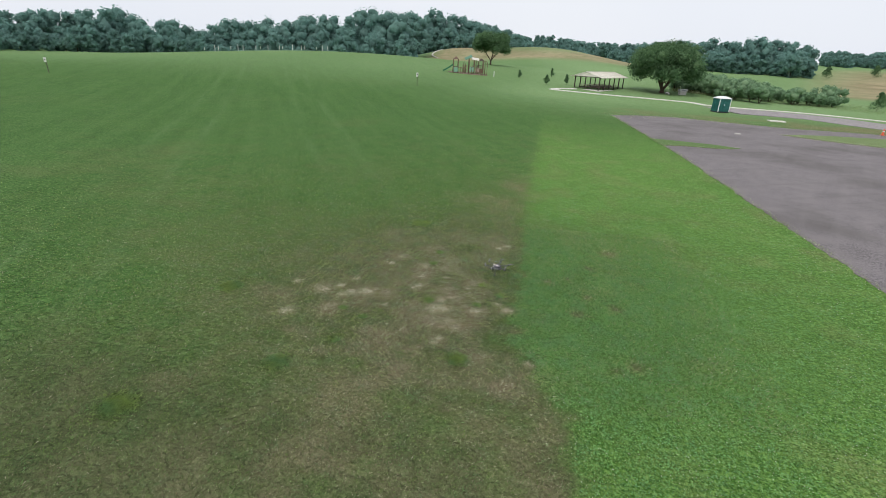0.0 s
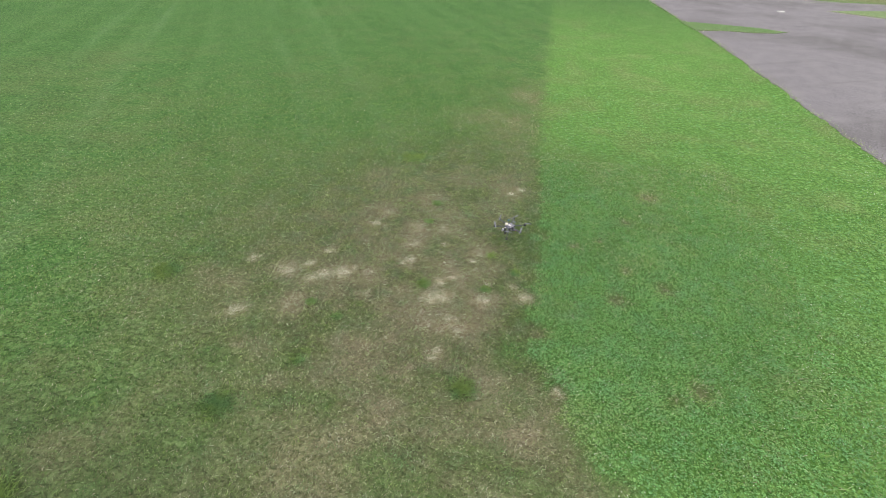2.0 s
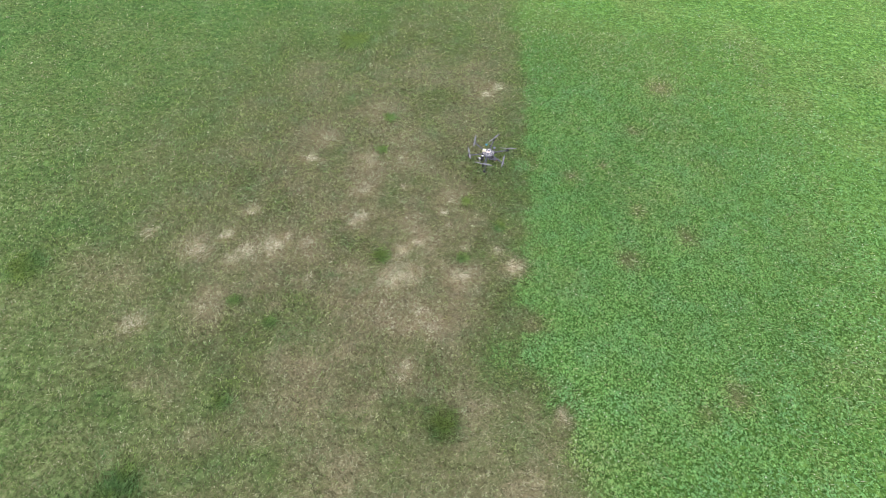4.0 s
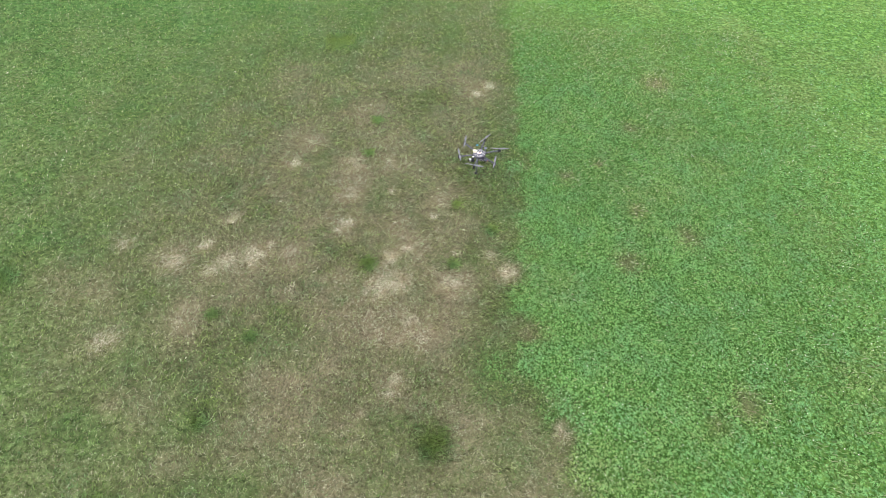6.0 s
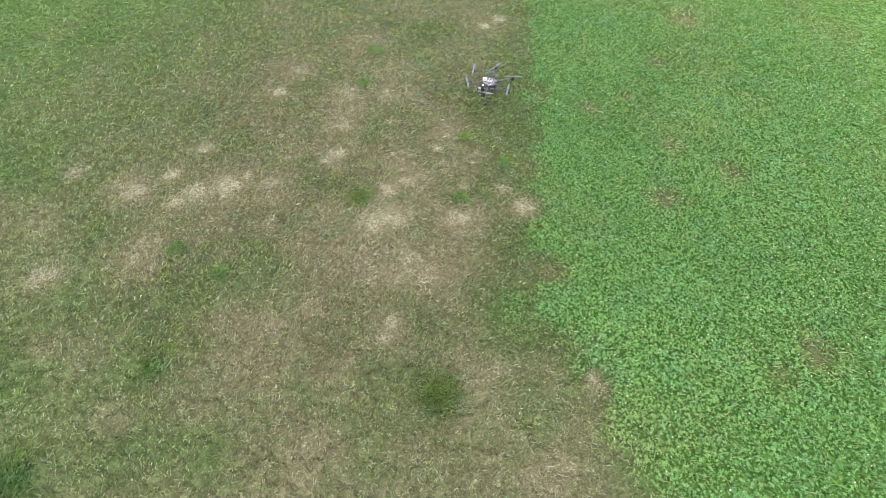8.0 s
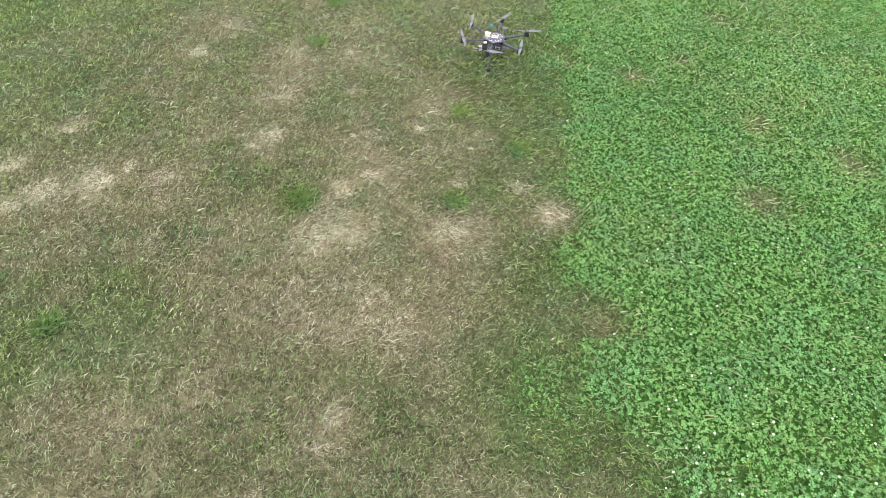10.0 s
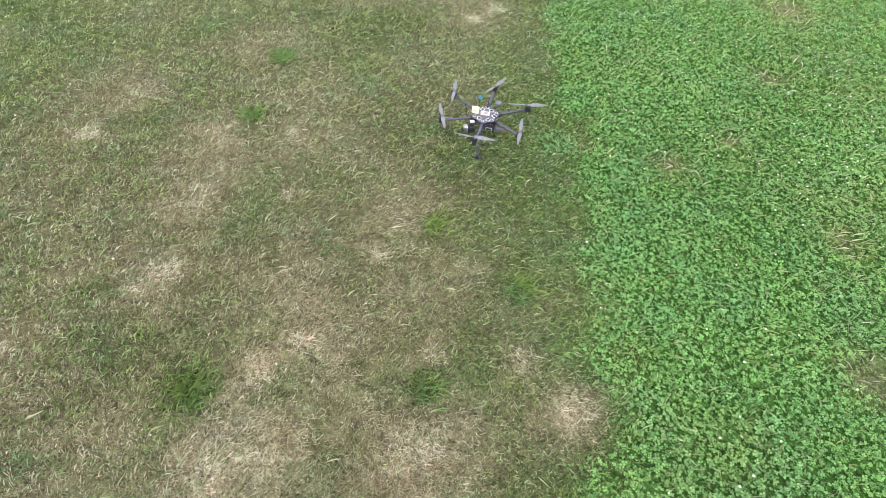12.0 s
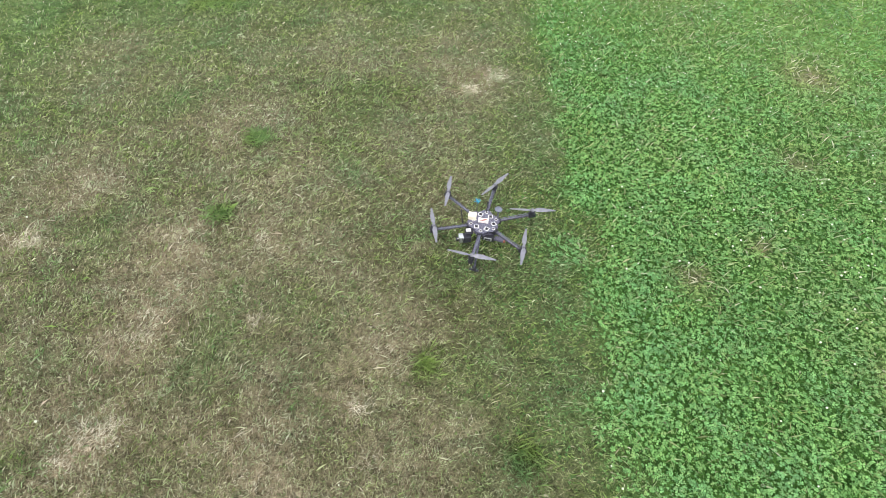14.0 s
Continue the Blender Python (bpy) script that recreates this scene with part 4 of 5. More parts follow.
def weeds(n, b0, b1, d0, d1, tall, dryness, seed, label):
    r = np.random.default_rng(seed)
    b, dist = np.radians(r.uniform(b0, b1, n)), r.uniform(d0, d1, n)
    x, y = 0.4 + dist * np.sin(b), -14.4 + dist * np.cos(b)
    v = blades(x, y, tall * r.uniform(0.5, 1.3, n), np.full(n, tall * 0.12), 0.35, r)
    ob = sheet("weeds", v, np.arange(len(v)).reshape(-1, 4), GRASS,
               point_values={"dry": np.repeat(np.clip(r.normal(dryness, 0.25, n), 0, 1), 4), "tone": np.repeat(r.random(n), 4)})
    tagged(ob, label, "weeds", kind="stuff")


weeds(9000, 17, 33, 114, 142, 0.24, 0.15, 41, "tall unmown meadow grass below the shrubs")
weeds(4000, 14.5, 19, 117, 124, 0.5, 0.35, 42, "dry tall grass behind the oak")
weeds(1100, -12.4, -9.2, 236, 262, 2.4, 0.2, 43, "rough green scrub at the foot of the stubble hill")


def frayed_edge(line, spread, n, dryness, seed, label):
    """Ragged dry grass along an edge."""
    r = np.random.default_rng(seed)
    p = np.array([(q[0], q[1]) for q in line])
    t = r.uniform(0, len(p) - 1.001, n)
    i = t.astype(int)
    q = p[i] + (p[i + 1] - p[i]) * (t - i)[:, None] + r.normal(0, spread, (n, 2))
    v = blades(q[:, 0], q[:, 1], r.uniform(0.06, 0.16, n), r.uniform(0.008, 0.018, n), 0.9, r)
    ob = sheet("edge_grass", v, np.arange(len(v)).reshape(-1, 4), GRASS,
               point_values={"dry": np.repeat(np.clip(r.normal(dryness, 0.25, n), 0, 1), 4), "tone": np.repeat(r.random(n), 4)})
    tagged(ob, label, "grass", kind="stuff")


frayed_edge(lot_north[:6], 1.7, 6000, 0.6, 51, "dry straw-coloured verge along the gravel")
frayed_edge([p for p in lot_west if p[1] > -8], 0.16, 5000, 0.25, 52, "ragged grass creeping over the gravel edge")
frayed_edge([(18.4, 31.2), (16.2, 30.3), (14, 30.3), (12.4, 30.0)], 0.2, 1200, 0.5, 53, "dry fringe round a tongue of grass")
frayed_edge([(27.2, 43.4), (30, 41.1), (34.2, 38.7)], 0.5, 2500, 0.75, 54, "dry fringe round the grassy island")


# ---- park shelter ----
def park_shelter():
    turn = radians(58)
    t = thing("park_shelter", at(13.6, 86.9, 0.06), "open picnic shelter with brown posts and a beige gable roof", "shelter", turn=turn)
    L, W, H, rise = 11.0, 5.0, 2.2, 0.72
    bm = bmesh.new()
    box(bm, (L / 2, W / 2, -0.15), (L + 1.2, W + 1.2, 0.42), None, 0.02)
    part("slab", bm, CONCRETE, t, "pale concrete floor slab")
    for j in (0, 1):
        for k in range(6):
            bm = bmesh.new()
            box(bm, (k * L / 5, j * W, H / 2), (0.16, 0.16, H), None, 0.015)
            box(bm, (k * L / 5, j * W, 0.09), (0.28, 0.28, 0.06))
            part("post", bm, BROWN_STEEL, t)
        bm = bmesh.new()
        box(bm, (L / 2, j * W, H + 0.11), (L + 0.5, 0.14, 0.22))
        part("beam", bm, BROWN_STEEL, t)
    for k in range(6):
        bm = bmesh.new()
        box(bm, (k * L / 5, W / 2, H + 0.16), (0.10, W, 0.16))
        box(bm, (k * L / 5, W / 2, H + 0.16 + rise / 2), (0.10, 0.12, rise))
        part("truss", bm, BROWN_STEEL, t)
    slope = math.atan2(rise, W / 2)
    for side in (-1, 1):
        bm = bmesh.new()
        wide = (W / 2 + 0.7) / math.cos(slope)
        q = Euler((-side * slope, 0, 0)).to_quaternion().to_matrix()
        mid = Vector((L / 2, W / 2 + side * (W / 2 + 0.7) / 2, H + 0.28 + rise - (W / 2 + 0.7) / 2 * math.tan(slope)))
        box(bm, mid, (L + 1.4, wide, 0.06), q)
        for k in range(32):
            box(bm, mid + q @ Vector(((k - 15.5) * (L + 1.4) / 32, 0, 0.045)), (0.04, wide, 0.03), q)
        part("roof_panel", bm, ROOF_TIN, t, "ribbed beige metal roof sheet")
    bm = bmesh.new()
    box(bm, (L / 2, W / 2, H + rise + 0.33), (L + 1.42, 0.34, 0.05))
    part("ridge_cap", bm, ROOF_TIN, t)
    for side in (0, 1):
        bm = bmesh.new()
        x = -0.62 if side == 0 else L + 0.62
        a = [bm.verts.new((x, -0.3, H + 0.2)), bm.verts.new((x, W + 0.3, H + 0.2)), bm.verts.new((x, W / 2, H + 0.2 + rise))]
        b = [bm.verts.new((v.co.x + 0.05, v.co.y, v.co.z)) for v in a]
        bm.faces.new(a)
        bm.faces.new(b[::-1])
        for i in range(3):
            bm.faces.new((a[i], b[i], b[(i + 1) % 3], a[(i + 1) % 3]))
        part("gable", bm, ROOF_TIN, t)
    return t


def picnic_table(place, turn, label):
    t = thing("picnic_table", place, label, "table", "tables under the shelter", turn)
    bm = bmesh.new()
    for k in range(5):
        box(bm, (0, (k - 2) * 0.15, 0.74), (1.8, 0.14, 0.04))
    part("tabletop", bm, TIMBER, t)
    for s in (-1, 1):
        bm = bmesh.new()
        for k in range(2):
            box(bm, (0, s * (0.62 + k * 0.14), 0.44), (1.8, 0.13, 0.04))
        part("bench", bm, TIMBER, t)
        bm = bmesh.new()
        x = s * 0.65
        tube(bm, (x, -0.62, 0), (x, -0.18, 0.72), 0.035, None, 6)
        tube(bm, (x, 0.62, 0), (x, 0.18, 0.72), 0.035, None, 6)
        tube(bm, (x, -0.75, 0.40), (x, 0.75, 0.40), 0.03, None, 6)
        part("leg_frame", bm, BROWN_STEEL, t)


park_shelter()
m_shelter = Matrix.Translation(at(13.6, 86.9, 0.12)) @ Matrix.Rotation(radians(58), 4, "Z")
for k in range(8):
    picnic_table(m_shelter @ Vector((1.5 + 2.65 * (k // 2), 1.3 if k % 2 else 3.7, 0)), radians(58), "weathered timber picnic table on the shelter slab")


# ---- playground ----
def playground():
    t = thing("playground_set", at(-12.6, 97.0, 0.05), "brown and green playground climbing set with slide and roofs", "playground", turn=radians(12))
    k = 0
    for x, y, tall in [(-2.9, -0.8, 2.7), (-1.9, -0.8, 2.7), (-2.9, 0.4, 2.7), (-1.9, 0.4, 2.7), (-0.9, -0.9, 1.7), (-0.2, 0.5, 1.9), (0.4, -0.9, 2.8),
                       (1.5, -0.9, 2.8), (0.4, 0.5, 2.8), (1.5, 0.5, 2.8), (2.4, -0.9, 2.5), (3.4, -0.9, 2.5), (2.4, 0.5, 2.5), (3.4, 0.5, 2.5), (-1.3, -0.95, 1.3), (-0.5, -0.95, 1.5), (1.0, -1.0, 1.6), (2.0, -1.0, 1.5), (2.9, -1.0, 1.3), (3.8, -0.6, 1.4), (-0.6, 0.6, 2.2), (1.95, 0.2, 2.6), (3.9, 0.4, 2.3)]:
        bm = bmesh.new()
        tube(bm, (x, y, -0.2), (x, y, tall), 0.075, None, 8)
        part("post", bm, PLAY_POST, t)
    for x, z, w in [(-2.4, 1.2, 1.1), (0.95, 1.3, 1.2), (2.9, 1.0, 1.1)]:
        bm = bmesh.new()
        box(bm, (x, -0.2, z), (w, 1.4, 0.08), None, 0.01)
        part("deck", bm, BROWN_STEEL, t)
    bm = bmesh.new()
    box(bm, (-0.7, -0.2, 1.05), (2.2, 0.9, 0.07))
    part("bridge", bm, RUST, t)
    for x, z, mat, w in [(-2.4, 2.6, RUST, 1.2), (2.9, 2.45, BROWN_STEEL, 1.2)]:
        bm = bmesh.new()
        bmesh.ops.create_cone(bm, cap_ends=True, segments=4, radius1=w * 0.72, radius2=0.05, depth=0.55,
                              matrix=Matrix.Translation((x, -0.2, z + 0.33)) @ Matrix.Rotation(math.pi / 4, 4, "Z"))
        part("roof", bm, mat, t)
    for s, mat in ((-1, GREEN_PLASTIC), (1, ROOF_TIN)):
        bm = bmesh.new()
        box(bm, (0.95 + s * 0.72, -0.2, 3.0 - 0.12 * s), (1.6, 1.7, 0.07), Euler((0.25, s * 0.42 if s < 0 else 0.12, 0)).to_quaternion().to_matrix(), 0.015)
        part("roof", bm, mat, t, "sloping green canopy panel" if s < 0 else "sloping pale canopy panel")
    bm = bmesh.new()
    for j in range(8):
        a0, a1 = j / 8, (j + 1) / 8
        p = Vector((-3.0 - 2.0 * a0, -0.5, 1.25 * (1 - a0) ** 1.25 + 0.22))
        q = Vector((-3.0 - 2.0 * a1, -0.5, 1.25 * (1 - a1) ** 1.25 + 0.22))
        m = (q - p).to_track_quat("X", "Z").to_matrix()
        box(bm, (p + q) / 2, ((q - p).length * 1.05, 0.62, 0.05), m)
        for s in (-1, 1):
            box(bm, (p + q) / 2 + Vector((0, s * 0.32, 0.12)), ((q - p).length * 1.05, 0.05, 0.26), m)
    part("slide", bm, GREEN_PLASTIC, t, "green plastic slide")
    for x, z, mat in [(-2.4, 0.62, PALE_GREEN), (0.95, 0.8, PALE_GREEN), (2.2, 0.75, TIMBER), (2.9, 0.55, RUST)]:
        bm = bmesh.new()
        box(bm, (x, -0.98, z), (0.85, 0.06, 0.85), None, 0.015)
        part("panel", bm, mat, t)
    bm = bmesh.new()
    for j in range(7):
        box(bm, (1.75 + 0.2 * j, -1.0, 1.35), (0.04, 0.04, 0.75))
    box(bm, (2.35, -1.0, 1.72), (1.3, 0.05, 0.05))
    part("railing", bm, BROWN_STEEL, t)
    for x0, x1, top in ((2.4, 3.4, 2.5), (3.4, 4.2, 2.1)):
        bm = bmesh.new()
        arch = [Vector(((x0 + x1) / 2 - (x1 - x0) / 2 * math.cos(a), -0.9, top + 0.45 * math.sin(a))) for a in np.linspace(0, math.pi, 9).tolist()]
        for p, q in zip(arch, arch[1:]):
            tube(bm, p, q, 0.06, None, 6)
        tube(bm, arch[-1], (arch[-1].x, -0.9, -0.1), 0.06, None, 6)
        part("arch", bm, PLAY_POST, t)
    bm = bmesh.new()
    for j in range(6):
        tube(bm, (-0.5, -1.0, 0.25 + 0.26 * j), (0.4, -1.0, 0.25 + 0.26 * j), 0.025, None, 6)
    part("ladder", bm, RUST, t)
    line = [Vector((-12.3 + 4.2 * math.cos(a), 97 + 1.7 * math.sin(a))) for a in np.linspace(0, 2 * math.pi, 28)[:-1]]
    bm = bmesh.new()
    top = [bm.verts.new(at(p.x, p.y, 0.06)) for p in line]
    low = [bm.verts.new(at(p.x, p.y, -0.3)) for p in line]
    mid = bm.verts.new(at(-12.6, 97, 0.07))
    for i in range(len(top)):
        j = (i + 1) % len(top)
        bm.faces.new((top[i], top[j], mid))
        bm.faces.new((low[i], low[j], top[j], top[i]))
    tagged(part("playground_bed", bm, MULCH), "wood chip bed under the playground", "playground bed", kind="structure")


playground()


# ---- portable toilet ----
def portable_toilet():
    t = thing("portable_toilet", at(28.25, 65.8, 0.02), "teal portable toilet with a white roof by the road", "toilet", turn=radians(20))
    L, W, H = 1.75, 1.5, 1.78
    bm = bmesh.new()
    box(bm, (0, 0, 0.07), (L + 0.08, W + 0.08, 0.14), None, 0.02)
    part("skid", bm, DARK_PLASTIC, t)
    bm = bmesh.new()
    box(bm, (0, 0, H / 2 + 0.12), (L, W, H), None, 0.03)
    for s in (-1, 1):
        for k in range(6):
            box(bm, (s * (L / 2 + 0.012), (k - 2.5) * 0.24, H / 2 + 0.12), (0.03, 0.06, H * 0.9))
            box(bm, ((k - 2.5) * 0.3, W / 2 + 0.012, H / 2 + 0.12), (0.06, 0.03, H * 0.9))
    part("cabin", bm, TEAL, t)
    bm = bmesh.new()
    box(bm, (0.25, -W / 2 - 0.02, H / 2 + 0.10), (0.95, 0.05, H * 0.9), None, 0.012)
    door = part("door", bm, TEAL, t)
    bm = bmesh.new()
    box(bm, (-0.12, -W / 2 - 0.07, 1.05), (0.05, 0.05, 0.2), None, 0.01)
    part("handle", bm, WHITE_PLASTIC, door, "white latch")
    for x in (-L / 2, L / 2):
        bm = bmesh.new()
        box(bm, (x, -W / 2, H / 2 + 0.12), (0.09, 0.09, H), None, 0.01)
        part("corner_post", bm, WHITE_PLASTIC, t, "white corner post")
    bm = bmesh.new()
    box(bm, (0, 0, H + 0.14), (L + 0.16, W + 0.16, 0.08), None, 0.02)
    low = [bm.verts.new((sx * (L / 2 + 0.06), sy * (W / 2 + 0.06), H + 0.17)) for sx, sy in ((-1, -1), (1, -1), (1, 1), (-1, 1))]
    high = [bm.verts.new((sx * (L / 2 - 0.42), sy * (W / 2 - 0.42), H + 0.42)) for sx, sy in ((-1, -1), (1, -1), (1, 1), (-1, 1))]
    bm.faces.new(high)
    for i in range(4):
        bm.faces.new((low[i], low[(i + 1) % 4], high[(i + 1) % 4], high[i]))
    part("roof", bm, WHITE_PLASTIC, t, "white translucent roof")
    bm = bmesh.new()
    tube(bm, (0.6, 0.5, H), (0.6, 0.5, H + 0.62), 0.06, None, 10)
    part("vent_pipe", bm, DARK_PLASTIC, t)


portable_toilet()


# ---- small things outdoors ----
def sign_post(place, tall, label, lean, wide):
    t = thing("sign_post", place, label, "sign", "field markers")
    bm = bmesh.new()
    top = Vector((lean * tall, 0, tall))
    tube(bm, (0, 0, -0.2), top, 0.045, None, 8)
    part("post", bm, BROWN_STEEL, t)
    bm = bmesh.new()
    box(bm, top + Vector((0, -0.05, -0.25)), (wide, 0.04, 0.62), None, 0.01)
    board = part("board", bm, WHITE_PAINT, t, "small white board")
    bm = bmesh.new()
    box(bm, top + Vector((0, -0.075, -0.25)), (wide * 0.4, 0.008, 0.2))
    part("marking", bm, DARK_PLASTIC, board)


sign_post(at(-67.6, 51.6), 2.1, "leaning post with a small white board on the lawn", -0.1, 0.40)
sign_post(at(-17.1, 68.2), 2.0, "upright post with a narrow white board on the lawn", 0.0, 0.3)


def marker(place):
    t = thing("marker_post", place, "short white marker post on the lawn", "post")
    bm = bmesh.new()
    box(bm, (0, 0, 0.5), (0.14, 0.1, 1.1), None, 0.02)
    part("post", bm, WHITE_PAINT, t)


marker(at(-6.7, 96.1))


def traffic_cone(place):
    t = thing("traffic_cone", place, "orange traffic cone on the gravel", "cone", "traffic cones")
    bm = bmesh.new()
    box(bm, (0, 0, 0.02), (0.36, 0.36, 0.04), None, 0.01)
    part("base", bm, ORANGE, t)
    bm = bmesh.new()
    tube(bm, (0, 0, 0.04), (0, 0, 0.72), 0.13, 0.03, 16)
    part("cone", bm, ORANGE, t)
    bm = bmesh.new()
    tube(bm, (0, 0, 0.36), (0, 0, 0.5), 0.09, 0.068, 16)
    part("band", bm, WHITE_PLASTIC, t, "white reflective band")


traffic_cone(at(40.6, 50.2, 0.02))
traffic_cone(at(41.5, 50.7, 0.02))


def grill_station():
    t = thing("grill", at(30.3, 93.4), "grey metal park grill cabinet by the oak", "grill", turn=radians(10))
    bm = bmesh.new()
    box(bm, (0, 0, 0.32), (1.3, 0.7, 0.64), None, 0.03)
    part("base", bm, STONE, t)
    bm = bmesh.new()
    box(bm, (0, 0, 0.88), (1.5, 0.85, 0.42), None, 0.04)
    part("hood", bm, GREY_METAL, t)
    bm = bmesh.new()
    tube(bm, (-0.4, -0.46, 0.86), (0.4, -0.46, 0.86), 0.025, None, 8)
    part("handle", bm, DARK_PLASTIC, t)
    bm = bmesh.new()
    bmesh.ops.create_icosphere(bm, subdivisions=2, radius=0.55)
    for v in bm.verts:
        v.co *= 0.8 + 0.35 * noise.noise(v.co * 2.1)
        v.co.z *= 0.6
    rock = part("boulder", bm, STONE)
    rock.location = at(27.3, 92.2, 0.15)
    tagged(rock, "pale boulder at the foot of the oak", "boulder")


grill_station()


def slab_cover(place, size, label, mat):
    bm = bmesh.new()
    box(bm, (0, 0, 0), size, None, 0.02)
    for s in (-1, 1):
        tube(bm, (s * size[0] * 0.3, 0, size[2] / 2 - 0.01), (s * size[0] * 0.3, 0, size[2] / 2 + 0.015), 0.05, None, 8)
    ob = part("drain_cover", bm, mat)
    ob.location = place
    tagged(ob, label, "cover")


slab_cover(at(32.8, 58.2, 0.05), (1.9, 1.0, 0.14), "pale concrete drain cover on the verge", CONCRETE)
slab_cover(at(22.0, 41.4, 0.04), (0.55, 0.4, 0.08), "pale flat stone lying on the gravel", STONE)


def fence():
    t = thing("fence", (0, 0, 0), "row of white wooden fence posts along the hill crest", "fence")
    for k in range(17):
        b, dist = -33.2 + 12.0 * k / 16 + 0.25 * math.sin(k * 2.3), 151
        p = at(0.4 + dist * math.sin(radians(b)), -14.4 + dist * math.cos(radians(b)))
        bm = bmesh.new()
        box(bm, p + Vector((0, 0, 0.7)), (0.10, 0.10, 0.7 + 0.45 * ((k * 5) % 7) / 3), None, 0.02)
        part("post", bm, WHITE_PAINT, t)


fence()


def far_house():
    t = thing("farmhouse", at(215, 395), "small white farmhouse among far trees", "house", turn=radians(20))
    bm = bmesh.new()
    box(bm, (0, 0, 1.4), (8, 6, 3.2))
    part("wall", bm, WHITE_PAINT, t)
    bm = bmesh.new()
    v = [bm.verts.new(p) for p in [(-4.4, -3.4, 2.9), (4.4, -3.4, 2.9), (4.4, 3.4, 2.9), (-4.4, 3.4, 2.9), (-4.4, 0, 5.0), (4.4, 0, 5.0)]]
    for f in ((0, 1, 5, 4), (2, 3, 4, 5), (0, 4, 3), (1, 2, 5), (0, 3, 2, 1)):
        bm.faces.new([v[i] for i in f])
    part("roof", bm, GREY_METAL, t)
    for x in (-2.4, 0, 2.4):
        bm = bmesh.new()
        box(bm, (x, -3.02, 1.6), (0.9, 0.08, 1.2))
        part("window", bm, LENS, t)


far_house()


# ---- the parked hexacopter ----
def propeller(parent, place, turn, span=0.335):
    bm = bmesh.new()
    for side in (0, 1):
        rings = []
        for k in range(9):
            f = k / 8
            r = 0.012 + f * (span / 2 - 0.012)
            chord = 0.012 + 0.026 * math.sin(math.pi * min(1, f * 1.05) ** 0.62) * (1 - 0.45 * f)
            twist = radians(24 - 17 * f)
            ring = []
            for u, w in ((-0.45, 0), (0.0, 0.0016), (0.55, 0), (0.0, -0.001)):
                x, z = u * chord, w + 0.004 * math.sin(f * 2)
                ring.append(bm.verts.new(Matrix.Rotation(math.pi * side, 3, "Z") @ Vector((r, x * math.cos(twist), z + x * math.sin(twist)))))
            rings.append(ring)
        for a, b in zip(rings, rings[1:]):
            for i in range(4):
                j = (i + 1) % 4
                bm.faces.new((a[i], a[j], b[j], b[i]))
        bm.faces.new(rings[-1])
        bm.faces.new(rings[0][::-1])
    tube(bm, (0, 0, -0.005), (0, 0, 0.008), 0.013, 0.011, 14)
    p = part("propeller", bm, PROP_GREY, parent, "two-bladed grey propeller at rest")
    p.location, p.rotation_euler = place, (0, 0, turn)


